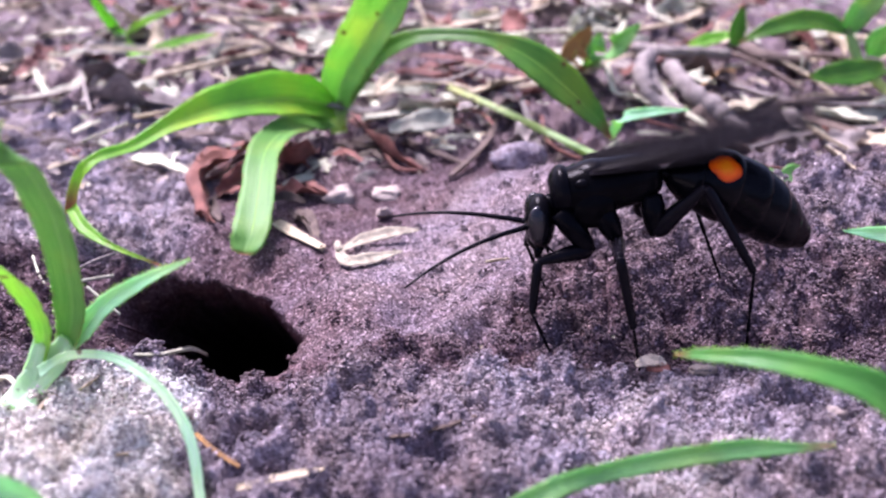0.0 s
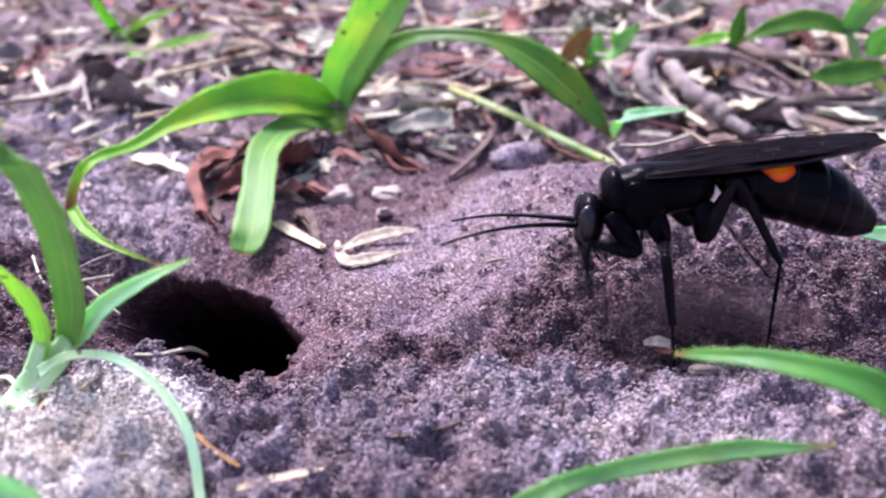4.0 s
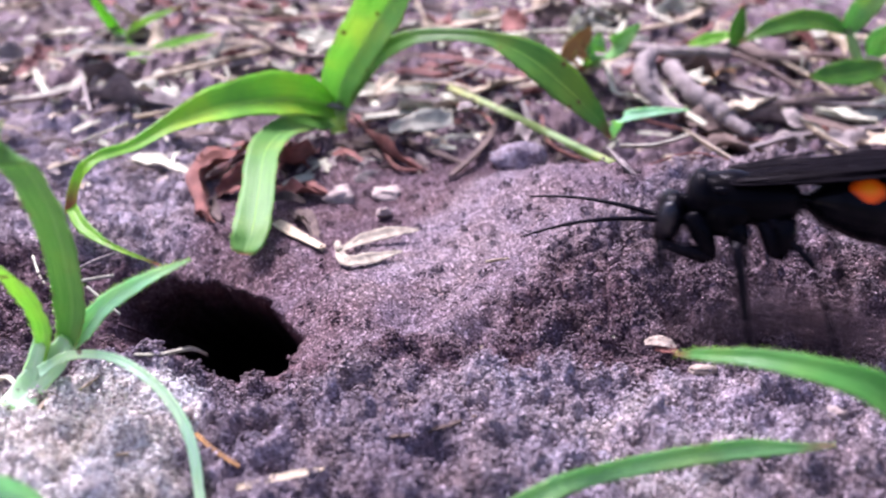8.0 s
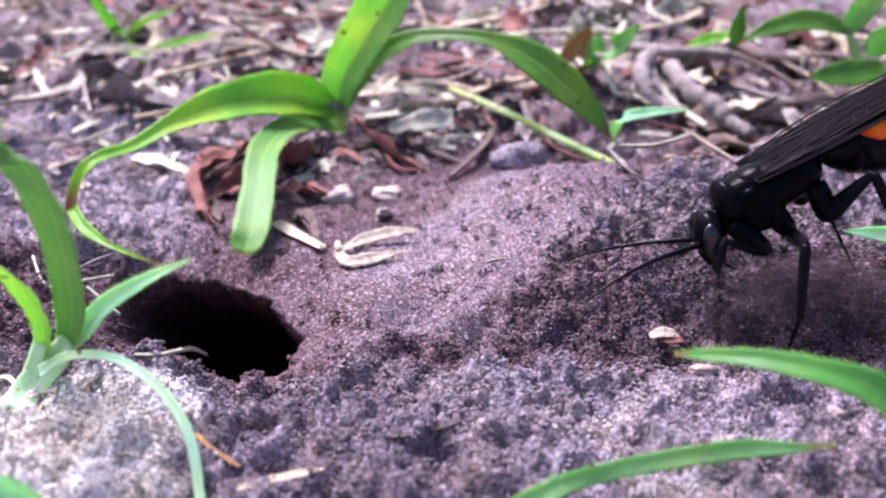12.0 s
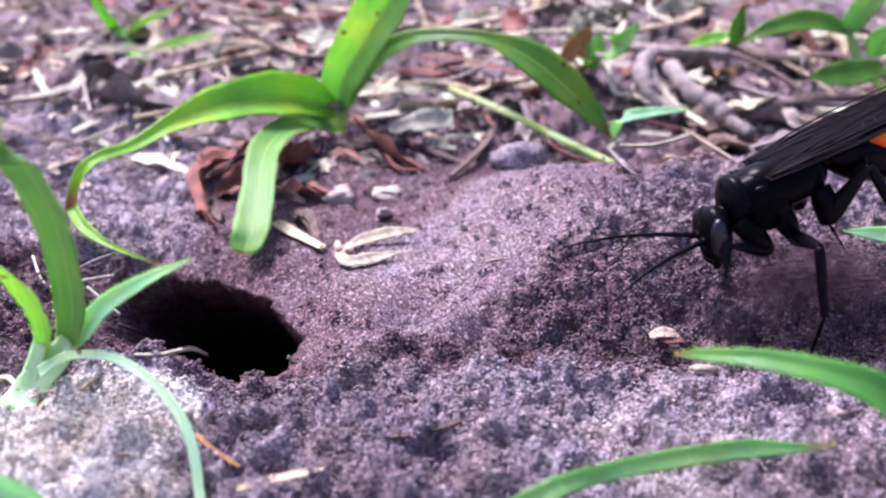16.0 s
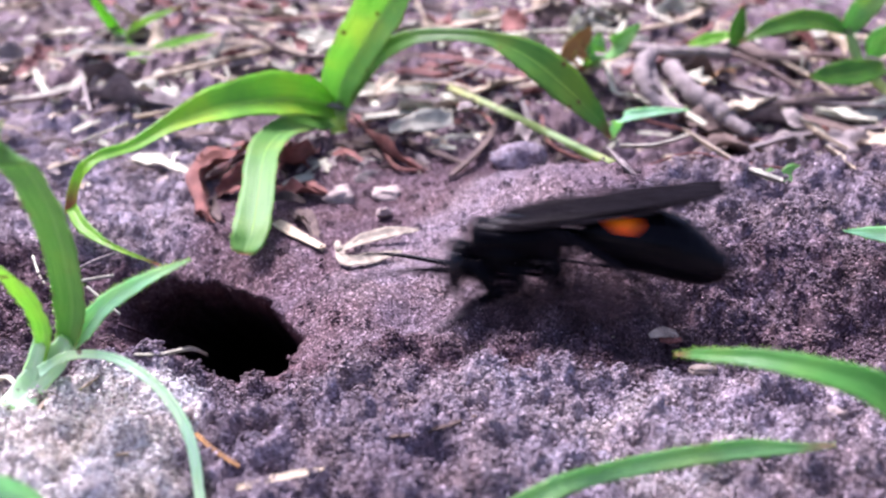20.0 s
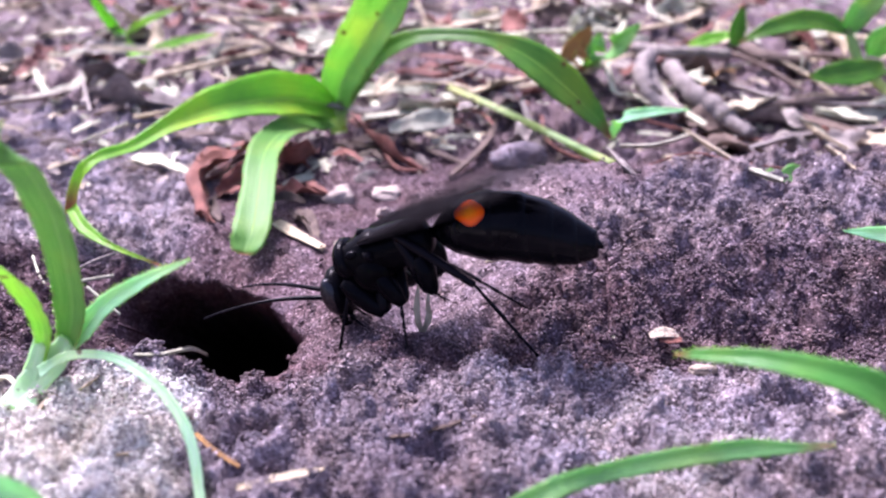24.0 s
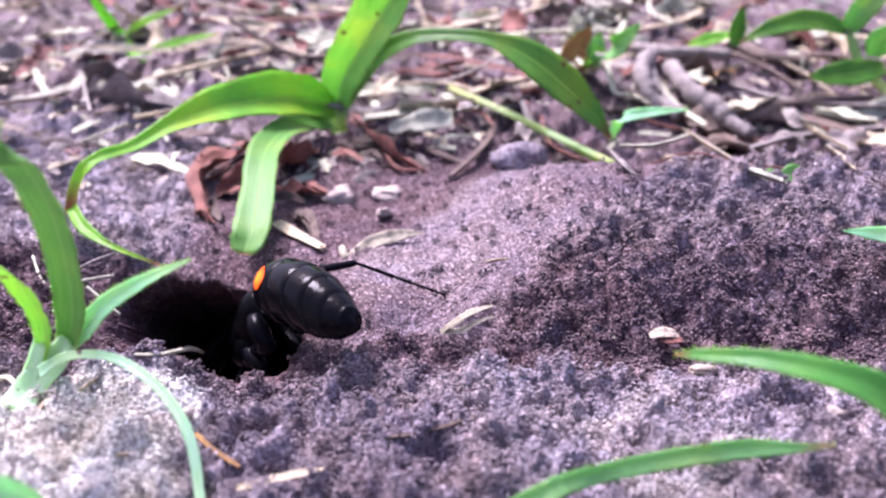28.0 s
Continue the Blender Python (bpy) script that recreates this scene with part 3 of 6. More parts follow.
RIB = leaf_material("leaf_midrib", (0.24, 0.60, 0.06), (0.42, 0.80, 0.14), (0.4, 0.5, 0.2), 0.0)
LEAF_DRYTIP = leaf_material("grass_leaf_dry_tip", (0.14, 0.42, 0.12), (0.30, 0.64, 0.24), (0.45, 0.36, 0.2), 0.1)
plant("crabgrass_plant", "green broad-leaved crabgrass plant with spotted arching leaves", "grass plant", (-14.9, 117.0, 2.1), [
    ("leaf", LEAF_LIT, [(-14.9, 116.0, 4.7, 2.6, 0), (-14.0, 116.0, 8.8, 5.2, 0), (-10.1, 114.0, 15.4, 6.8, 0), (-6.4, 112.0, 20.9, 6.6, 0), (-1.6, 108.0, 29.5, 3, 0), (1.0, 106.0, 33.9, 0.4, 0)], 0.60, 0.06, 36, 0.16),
    ("leaf", LEAF_SPOT, [(-15.3, 115.0, 5.4, 2.6, 0), (-17.5, 112.0, 7.5, 5.2, 0), (-21.6, 108.0, 9.0, 6.4, 0), (-27.5, 102.0, 9.6, 5.2, 0), (-32.1, 97.0, 9.0, 2.4, 0), (-35.3, 93.0, 7.8, 1.6, 0), (-38.1, 90.0, 7.6, 1.4, 0), (-39.5, 88.0, 6.8, 1.3, 0), (-40.5, 87.0, 4.9, 1.2, 0), (-40.7, 85.5, 2.5, 1.4, 0)], 0.50, 0.08, 36, 0.16),
    ("leaf", LEAF_SPOT, [(-40.5, 85.5, 3.3, 1.3, 0), (-38.4, 83.0, 2.1, 1.4, 0), (-34.5, 80.0, 1.3, 0.6, 0), (-29.2, 78.5, -0.2, 0.25, 0)], 0.40, 0.06, 20, 0.16),
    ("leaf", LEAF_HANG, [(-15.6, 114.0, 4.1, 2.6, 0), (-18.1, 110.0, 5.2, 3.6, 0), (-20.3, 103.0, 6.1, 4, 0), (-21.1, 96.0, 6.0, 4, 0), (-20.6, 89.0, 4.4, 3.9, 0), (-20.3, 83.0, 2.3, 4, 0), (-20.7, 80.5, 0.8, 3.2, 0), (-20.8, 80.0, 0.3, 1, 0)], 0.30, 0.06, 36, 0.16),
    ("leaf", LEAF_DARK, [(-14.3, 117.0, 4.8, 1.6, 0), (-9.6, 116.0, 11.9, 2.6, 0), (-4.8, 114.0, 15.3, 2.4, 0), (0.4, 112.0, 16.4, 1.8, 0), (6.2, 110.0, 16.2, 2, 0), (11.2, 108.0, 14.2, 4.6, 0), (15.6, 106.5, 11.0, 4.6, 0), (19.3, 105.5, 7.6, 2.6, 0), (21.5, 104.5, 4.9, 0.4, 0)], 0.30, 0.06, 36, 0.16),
    ("stem", STEM, [(-14.8, 116.5, 1.9, 2.2, 0), (-15.0, 116.0, 4.3, 2.6, 0), (-15.2, 116.0, 6.4, 2.6, 0)], 0.50, 0.06, 10, 0.90),
])
plant("crabgrass_seedling", "pale green grass seedling dusted with sand beside the burrow", "grass plant", (-32.7, 54.3, 0.3), [
    ("leaf", LEAF_HANG, [(-30.2, 56.0, 2.9, 1.6, 0), (-28.4, 55.5, 5.8, 2, 0), (-27.4, 55.0, 9.5, 2.5, 0), (-26.4, 53.0, 15.9, 2.8, 0), (-25.8, 50.0, 20.8, 2.8, 0), (-25.7, 47.0, 23.8, 2.4, 0), (-25.4, 43.0, 26.2, 0.8, 0)], 0.35, 0.06, 36, 0.16),
    ("leaf", LEAF, [(-32.4, 56.0, 1.3, 1.4, 0), (-30.2, 55.0, 5.6, 1.4, 0), (-29.8, 54.0, 8.9, 1.5, 0), (-29.7, 52.0, 12.3, 1.5, 0), (-29.6, 49.0, 15.5, 0.8, 0)], 0.35, 0.06, 36, 0.16),
    ("leaf", LEAF_PALE, [(-29.7, 56.0, 3.7, 1.3, 0), (-27.5, 55.5, 5.8, 1.5, 0), (-25.2, 55.5, 8.3, 1.5, 0), (-21.9, 55.5, 10.4, 1, 0), (-18.4, 55.5, 12.1, 0.12, 0)], 0.35, 0.06, 36, 0.16),
    ("stem", STEM_PALE, [(-33.0, 54.0, -0.2, 1.6, 0), (-32.7, 55.8, 0.9, 1.5, 0), (-31.6, 55.8, 3.0, 1.4, 0), (-30.5, 55.4, 5.3, 1.2, 0)], 0.50, 0.06, 12, 0.70),
    ("leaf", STEM_PALE, [(-30.9, 54.5, 2.9, 1, 0), (-28.0, 53.5, 5.0, 0.7, 0), (-24.3, 52.0, 6.0, 0.65, 0), (-21.2, 50.0, 5.9, 0.7, 0), (-18.6, 48.0, 4.7, 0.75, 0), (-17.0, 46.0, 2.9, 0.75, 0), (-16.1, 43.5, 0.5, 0.7, 0), (-15.4, 41.0, -1.0, 0.3, 0)], 0.30, 0.06, 36, 0.16),
    ("stem", STEM_PALE, [(-32.9, 53.8, -0.2, 2.6, 0), (-32.3, 55.6, 0.8, 2.5, 0), (-30.0, 55.6, 3.2, 2.2, 0), (-28.4, 55.6, 5.2, 1.6, 0)], 0.50, 0.06, 12, 0.90),
])
plant("grass_shoot", "bright green arching grass blade close above the sand", "grass", (35.0, 44.6, 0.0), [
    ("leaf", LEAF_FRONT, [(33.3, 41.9, 1.0, 1.4, 0), (28.6, 40.0, 7.1, 2, 0), (26.0, 41.0, 10.3, 2.1, 0), (23.3, 42.0, 11.2, 1.7, 0), (19.6, 44.0, 11.0, 1.2, 0), (16.9, 46.0, 10.0, 0.8, 0), (15.3, 47.5, 9.1, 0.15, 0)], 0.30, 0.06, 36, 0.16),
])
plant("grass_shoot", "green grass blade with a withered tip on the sand", "grass", (5.4, 42.8, -0.1), [
    ("leaf", LEAF_DRYTIP, [(3.4, 40.4, 1.2, 1.8, 0), (6.8, 40.5, 3.9, 1.3, 0), (10.8, 43, 3.1, 1.2, 0), (15.7, 44.8, 2.7, 1.3, 0), (20.5, 45.6, 2.8, 1.25, 0), (24, 45.8, 2.7, 0.6, 0), (26.6, 46, 2.8, 0.15, 0)], 0.30, 0.06, 36, 0.16),
])
plant("grass_shoot", "pale green tip of a grass blade over the heap", "grass", (53.3, 78.8, 1.7), [
    ("leaf", LEAF_PALE, [(53.2, 76.2, 1.0, 1.6, 0), (44.1, 70.0, 6.5, 1.9, 0), (39.8, 70.0, 7.3, 1.5, 0), (36.2, 70.0, 7.7, 0.1, 0)], 0.30, 0.06, 16, 0.16),
])
plant("grass_shoot", "blurred green leaf base low beside the camera", "grass", (-29.5, 42.2, 0.7), [
    ("leaf", LEAF_PALE, [(-26.0, 36.0, 8.1, 2, 0), (-24.6, 36.5, 7.2, 1.8, 0), (-23.4, 37.0, 6.2, 1.2, 0), (-22.3, 37.0, 5.3, 0.3, 0)], 0.30, 0.06, 14, 0.16),
])
plant("cut_grass", "pale green cut grass stem lying across the litter", "grass stem", (19.9, 93.4, 5.2), [
    ("stalk", STEM, [(0.9, 126.4, 5.5, 0.9, 0), (8.4, 115.1, 5.2, 0.95, 0), (15.9, 111, 2.6, 0.95, 0), (19.4, 91.3, 6.2, 0.9, 0)], 0.50, 0.0, 24, 0.80),
])
plant("grass_tuft", "small green grass tuft in the litter", "grass plant", (-51.3, 142.7, 5.5), [
    ("leaf", LEAF, [(-51.4, 142.6, 5.7, 2, 0), (-56.2, 150.0, 8.2, 1.8, 0), (-57.3, 146.0, 13.3, 1.7, 0), (-57.7, 142.0, 18.4, 0.4, 0)], 0.30, 0.06, 18, 0.16),
    ("leaf", LEAF_SPOT, [(-56.3, 150.0, 7.7, 1.2, 0), (-51.2, 148.0, 11.0, 1.4, 0), (-43.9, 146.0, 14.0, 0.4, 0)], 0.30, 0.06, 18, 0.16),
    ("leaf", LEAF, [(-51.1, 143.5, 5.7, 1.6, 0), (-46.1, 144.0, 8.0, 1.5, 0), (-36.3, 140.0, 10.9, 0.3, 0)], 0.30, 0.06, 18, 0.16),
])
plant("seedling", "pale green seedling with a small ochre leaf", "seedling", (23.4, 138.2, 4.9), [
    ("leaf", OCHRE, [(22.8, 138.1, 5.1, 2.2, 0), (19.7, 128.0, 9.5, 4, 0), (20.6, 127.0, 12.2, 3.4, 0), (21.6, 126.0, 14.7, 0.5, 0)], 0.30, 0.06, 16, 0.16),
    ("leaf", LEAF_ROUND, [(23.5, 139.0, 5.2, 1.4, 0), (22.6, 127.0, 10.5, 3.2, 0), (23.0, 126.0, 13.7, 0.8, 0)], 0.30, 0.06, 16, 0.16),
    ("leaf", LEAF_ROUND, [(24.0, 139.0, 5.2, 1.4, 0), (25.3, 127.0, 11.1, 3.6, 0), (28.5, 125.0, 15.2, 0.5, 0)], 0.30, 0.06, 16, 0.16),
])
plant("grass_shoot", "small fresh green grass blade behind the heap", "grass", (24.5, 119.4, 0.5), [
    ("leaf", LEAF_PALE, [(24.2, 118.3, 0.2, 1, 0), (23.3, 107.0, 6.6, 1.5, 0), (26.3, 105.0, 8.1, 1.3, 0), (30.9, 104.0, 8.8, 0.2, 0)], 0.30, 0.06, 18, 0.16),
])
plant("weed_plant", "green leafy weed at the edge of the litter", "weed", (67.1, 133.2, 4.2), [
    ("leaf", LEAF_DARK, [(62.1, 132.0, 12.8, 1.8, 0), (56.2, 131.0, 14.5, 3.4, 0), (49.9, 130.0, 13.8, 2.6, 0), (44.7, 129.0, 11.7, 0.4, 0)], 0.30, 0.06, 18, 0.16),
    ("leaf", LEAF_ROUND, [(62.1, 132.0, 12.8, 2, 0), (62.8, 131.0, 15.6, 3.6, 0), (64.9, 130.0, 19.0, 3, 0), (67.0, 130.0, 21.1, 0.4, 0)], 0.30, 0.06, 18, 0.16),
    ("leaf", LEAF_DARK, [(66.9, 128.0, 8.2, 2, 0), (62.7, 127.0, 7.6, 4, 0), (58.1, 126.0, 7.4, 3.4, 0), (54.2, 125.0, 7.4, 0.4, 0)], 0.30, 0.06, 18, 0.16),
    ("leaf", LEAF_ROUND, [(66.3, 131.0, 9.2, 2, 0), (66.6, 130.0, 11.8, 4.4, 0), (68.0, 129.0, 14.7, 0.4, 0)], 0.30, 0.06, 16, 0.16),
    ("leaf", LEAF_DARK, [(45.7, 134.0, 10.2, 1.2, 0), (45.8, 134.0, 12.9, 2.6, 0), (46.1, 134.0, 16.3, 0.5, 0)], 0.30, 0.06, 14, 0.16),
    ("leaf", LEAF, [(45.3, 136.0, 11.4, 1.2, 0), (41.8, 136.0, 10.5, 2, 0), (38.8, 136.0, 9.8, 0.4, 0)], 0.30, 0.06, 14, 0.16),
    ("stem", STEM, [(61.8, 132.0, 13.3, 1.3, 0), (64.3, 131.0, 8.3, 1.5, 0), (69.1, 130.0, 3.7, 1.6, 0), (70.2, 126.0, 2.6, 1.6, 0)], 0.50, 0.06, 14, 0.90),
])
plant("sprig", "tiny green sprig at the foot of the heap", "seedling", (36.7, 88.1, 4.8), [
    ("leaf", LEAF_ROUND, [(36.7, 88.1, 4.9, 0.5, 0), (36.3, 88.2, 6.0, 1.4, 0), (36.6, 88.7, 6.6, 0.3, 0)], 0.30, 0.06, 10, 0.16),
    ("leaf", LEAF_ROUND, [(37.0, 88.4, 5.1, 0.5, 0), (38.9, 88.9, 6.0, 2, 0), (40.4, 89.0, 6.2, 0.3, 0)], 0.30, 0.06, 10, 0.16),
])


# ---- the wasp: built in millimetres, head along +x, its left along +y ----
WAIST = (-4.7, 0.0, 0.2)
HIPS = {"front": (2.0, 1.7, -4.7), "mid": (-0.2, 1.9, -4.3), "hind": (-3.3, 1.8, -4.2)}
LEGS = {"front": (4.6, 4.4, 5.0), "mid": (5.2, 6.0, 6.4), "hind": (6.0, 8.2, 9.6)}


def limb(length, r0, r1, belly, spines=0, seed=0, hook=False):
    """One joint of a leg along +x, swollen in the middle, with bristles."""
    m = [tube([(0, 0, 0, r0 * 0.8), (length * 0.12, 0, 0.02, r0 * belly), (length * 0.5, 0, 0.03, (r0 + r1) / 2 * belly), (length * 0.9, 0, 0, r1), (length, 0, 0, r1 * 0.85)], 14, 10)]
    rng = np.random.RandomState(seed)
    for i in range(spines):
        x = length * (0.2 + 0.75 * i / max(1, spines - 1))
        a = rng.rand() * 6.28
        d = np.array([0.45, math.cos(a), math.sin(a)]) * (0.35 + 0.2 * rng.rand())
        m.append(tube([(x, 0, 0, 0.045), (x + d[0], d[1], d[2], 0.012)], 3, 4))
    if hook:
        for s in (1, -1):
            m.append(tube([(length * 0.97, 0, 0, 0.07), (length + 0.3, 0.22 * s, 0.05, 0.05), (length + 0.5, 0.36 * s, -0.2, 0.02)], 5, 5))
    return joined(*m)


def tarsus_mesh(length, seed):
    """Five small joints, each flared at its end, and two claws."""
    m, x = [], 0.0
    for i, share in enumerate((0.42, 0.2, 0.15, 0.1, 0.13)):
        l = length * share
        r = 0.20 - 0.02 * i
        m.append(tube([(x, 0, 0, r * 0.65), (x + l * 0.5, 0, 0, r * 0.8), (x + l * 0.93, 0, 0, r), (x + l, 0, 0, r * 0.7)], 7, 8))
        for s in (1, -1):
            m.append(tube([(x + l * 0.9, 0, 0, 0.05), (x + l * 0.9 + 0.3, 0.3 * s, -0.15, 0.012)], 3, 4))
        x += l
    for s in (1, -1):
        m.append(tube([(x - 0.05, 0, 0, 0.08), (x + 0.28, 0.2 * s, 0.04, 0.05), (x + 0.42, 0.32 * s, -0.18, 0.02)], 5, 5))
    return joined(*m)


def gaster_half(x):
    """Half width, half height and centre height of the abdomen at x behind the waist."""
    k = -x / 13.7
    k = min(max(k, 0.0), 1.0)
    h = 3.0 * (1 - (1 - min(1.0, k / 0.42)) ** 2.2) ** 0.8 * (1 - 0.62 * max(0.0, (k - 0.5) / 0.5) ** 2.6)
    return h * 0.9, h, 0.55 * math.sin(math.pi * min(1.0, k * 1.1)) - 2.1 * k * k


def gaster_segment(a, b, grow):
    rows = []
    for i in range(7):
        k = i / 6
        x = a + (b - a) * k
        w, h, z = gaster_half(x)
        g = 1 + grow * (k - 0.4)
        if k > 0.95:
            g -= 0.05
        rows.append((x, z, max(0.12, w * g), max(0.12, h * g)))
    return loft(rows, 16, 28)


def spot_mesh(side):
    """An oval plate that lies 0.03 mm proud of the abdomen's flank."""
    n, m = 9, 11
    v, u = [], []
    for i in range(n):
        for j in range(m):
            a, b = i / (n - 1) * 2 - 1, j / (m - 1) * 2 - 1
            s = math.sqrt(max(0.0, 1 - 0.6 * b * b))
            s2 = math.sqrt(max(0.0, 1 - 0.6 * a * a))
            x = -4.15 + 1.3 * a * s + 0.12 * b
            q = radians(43 + 23 * b * s2)
            w, h, z = gaster_half(x)
            g = 1.045
            v.append((x, side * w * g * math.cos(q), z + h * g * math.sin(q)))
            u.append((i / (n - 1), j / (m - 1)))
    f = grid_faces(n, m)
    if side > 0:
        f = [tuple(reversed(q)) for q in f]
    return np.array(v), f, u


def wing_mesh(length, width, seed):
    """A pleated membrane from the hinge along -x; its fore edge outward (+y)."""
    n, m = 30, 13
    v, u = [], []
    for sgn in (1, -1):
        for i in range(n):
            k = i / (n - 1)
            lead = 0.5 * width * (math.sin(math.pi * min(1.0, (0.1 + 0.86 * k) ** 0.9)) ** 0.55) * (0.55 + 0.45 * k)
            trail = -0.62 * width * (math.sin(math.pi * min(1.0, 0.08 + 0.9 * k ** 1.25)) ** 0.8)
            for j in range(m):
                b = j / (m - 1)
                y = trail + (lead - trail) * b
                pleat = 0.09 * math.sin(b * 19 + 0.6) * (1 - 0.3 * k) * min(1, 5 * k)
                z = pleat + 0.55 * k - 0.9 * k * k - 0.5 * (b ** 2) * math.sin(math.pi * k) + sgn * 0.02
                v.append((-length * k, y, z))
                u.append((b, k))
    f = grid_faces(n, m)
    o = n * m
    f += [tuple(o + a for a in reversed(q)) for q in grid_faces(n, m)]
    return np.array(v), f, u


def wing_veins(length, width):
    out = []
    for y0, y1, y2, r in ((0.35, 1.5, 1.6, 0.10), (0.2, 0.9, 0.9, 0.07), (0.0, 0.1, -0.2, 0.06), (-0.2, -0.7, -1.3, 0.06)):
        s = width / 5.0
        out.append(tube([(-0.3, y0 * s, 0.1, r), (-length * 0.4, y1 * s, 0.28, r * 0.8), (-length * (0.9 if y0 > 0 else 0.75), y2 * s, -0.1, r * 0.4)], 14, 5))
    for x, a, b in ((0.45, 0.85, 0.1), (0.62, 1.45, 0.75), (0.72, 0.85, -0.2)):
        s = width / 5.0
        out.append(tube([(-length * x, a * s, 0.25, 0.05), (-length * (x + 0.03), b * s, 0.2, 0.05)], 4, 5))
    return joined(*out)


def wasp():
    w = bowl("spider_wasp", 0, 0, 0, "black spider wasp with an orange spot on its abdomen, digging sand", "wasp")
    p = {"body": w}
    # thorax: collar, back plates, and the sloping rear
    thorax = part("thorax", loft([(-4.8, 0.1, 0.35, 0.4), (-4.4, 0.0, 1.2, 1.3), (-3.3, 0.1, 1.85, 1.95), (-1.3, 0.05, 2.2, 2.15), (0.8, 0.1, 2.3, 2.2), (2.5, 0.1, 2.15, 2.0), (3.7, 0.0, 1.7, 1.75), (4.5, -0.4, 1.1, 1.2)], 30, 28, 0.92), BLACK_DULL, w)
    part("collar", loft([(2.9, 0.35, 2.05, 1.95), (3.5, 0.4, 2.15, 2.05), (4.1, 0.25, 1.85, 1.75), (4.5, -0.05, 1.4, 1.35)], 10, 24), BLACK, thorax)
    part("back_plate", egg((0.9, 0, 1.15), (2.0, 1.75, 1.3)), BLACK, thorax)
    part("rear_shield", egg((-2.0, 0, 1.05), (1.1, 1.2, 1.05)), BLACK, thorax)
    for s in (1, -1):
        part("wing_cap", egg((2.0, s * 1.9, 1.3), (0.55, 0.38, 0.38)), BLACK, thorax)
        part("side_plate", egg((1.2, s * 1.7, -1.1), (1.9, 1.0, 1.7), (0, 20, 0)), BLACK_DULL, thorax)
    part("neck", tube([(4.2, 0, -0.4, 0.8), (4.8, 0, -1.0, 0.65), (5.2, 0, -1.4, 0.6)], 8, 12), BLACK_DULL, w)
    # head, seen from the side as a thin upright disc
    head = part("head", egg((5.7, 0, -2.1), (1.3, 2.1, 2.45), (0, -8, 0), 18, 24), BLACK, w)
    for s in (1, -1):
        part("compound_eye", egg((5.95, s * 1.55, -1.75), (0.85, 0.66, 1.75), (0, -8, s * 14)), EYE_M, head, "glossy black compound eye")
        part("mandible", tube([(6.1, s * 0.95, -4.0, 0.45), (6.4, s * 0.85, -4.8, 0.32), (6.2, s * 0.25, -5.3, 0.1)], 9, 8), BLACK, head)
        part("palp", tube([(5.6, s * 0.5, -4.2, 0.15), (5.3, s * 0.8, -5.1, 0.12), (4.8, s * 0.9, -5.8, 0.06)], 8, 6), LEG, head)
    part("face_plate", egg((6.5, 0, -3.6), (0.55, 1.1, 0.85), (0, 10, 0)), BLACK_DULL, head)
    for s in (1, -1):
        rows = []
        for i in range(9):
            k = i / 8
            rows.append((0.2 + 11.2 * k, s * (0.1 + 2.2 * k ** 1.2), 0.6 * math.sin(k * 2.6) - 0.7 * k * k, 0.27 - 0.18 * k ** 0.8))
        m = [tube(rows, 40, 8), egg((0.0, 0, 0), (0.4, 0.3, 0.3), (0, 0, 0), 8, 10)]
        a = part("antenna", joined(*m), LEG, w)
        a.location = (6.85 * MM, s * 0.55 * MM, -2.1 * MM)
        p["antenna", s] = a
    # abdomen
    waist = part("abdomen", joined(tube([(0.6, 0, 0, 0.35), (0.0, 0, 0, 0.42), (-0.7, 0, 0.05, 0.7)], 8, 14)), GASTER, w)
    waist.location = Vector(WAIST) * MM
    cuts = (-0.3, -2.6, -5.7, -8.4, -10.5, -12.2, -13.6)
    for i in range(6):
        part("abdomen_segment", gaster_segment(cuts[i], cuts[i + 1] - 0.25, 0.05), GASTER, waist)
    for s in (1, -1):
        part("orange_spot", spot_mesh(s), ORANGE, waist, "orange oval spot")
    part("abdomen_tip", tube([(-13.2, 0, -1.85, 0.72), (-13.9, 0, -2.25, 0.38), (-14.3, 0, -2.55, 0.06)], 7, 10), GASTER, waist)
    p["abdomen"] = waist
    # wings
    for s in (1, -1):
        for nm, l, wd in (("forewing", 19.2, 5.0), ("hindwing", 13.0, 3.4)):
            v, f, u = wing_mesh(l, wd, 3)
            v2, f2, u2 = wing_veins(l, wd)
            if s < 0:
                v = v * np.array([1, -1, 1])
                f = [tuple(reversed(q)) for q in f]
                v2 = v2 * np.array([1, -1, 1])
            wing = part(nm, (v, f, u), WING, w, "smoky black pleated wing")
            part("vein", (v2, f2, u2), VEIN, wing)
            p[nm, s] = wing
    # legs
    for k, name in enumerate(("front", "mid", "hind")):
        a, b, c = LEGS[name]
        hip = HIPS[name]
        for s in (1, -1):
            lean = (1.1, 0.5, -0.1)[k]
            part("leg_base", tube([(hip[0] + lean * 1.9, s * (hip[1] - 0.4), -1.0, 0.8), (hip[0] + lean * 1.2, s * hip[1], -2.2, 1.0), (hip[0] + lean * 0.4, s * (hip[1] + 0.1), hip[2] + 0.8, 0.8), (hip[0], s * hip[1], hip[2] - 0.1, 0.5)], 12, 14), BLACK, w)
            p[name, s, 0] = part("thigh", limb(a, (0.62, 0.56, 0.70)[k], 0.40, 1.25, 0, 1), LEG, w)
            p[name, s, 1] = part("shin", limb(b, 0.40, 0.34, 1.1, 9, 2 + k), LEG, w)
            p[name, s, 2] = part("foot", tarsus_mesh(c, 3), LEG, w)
    return p


WASP = wasp()


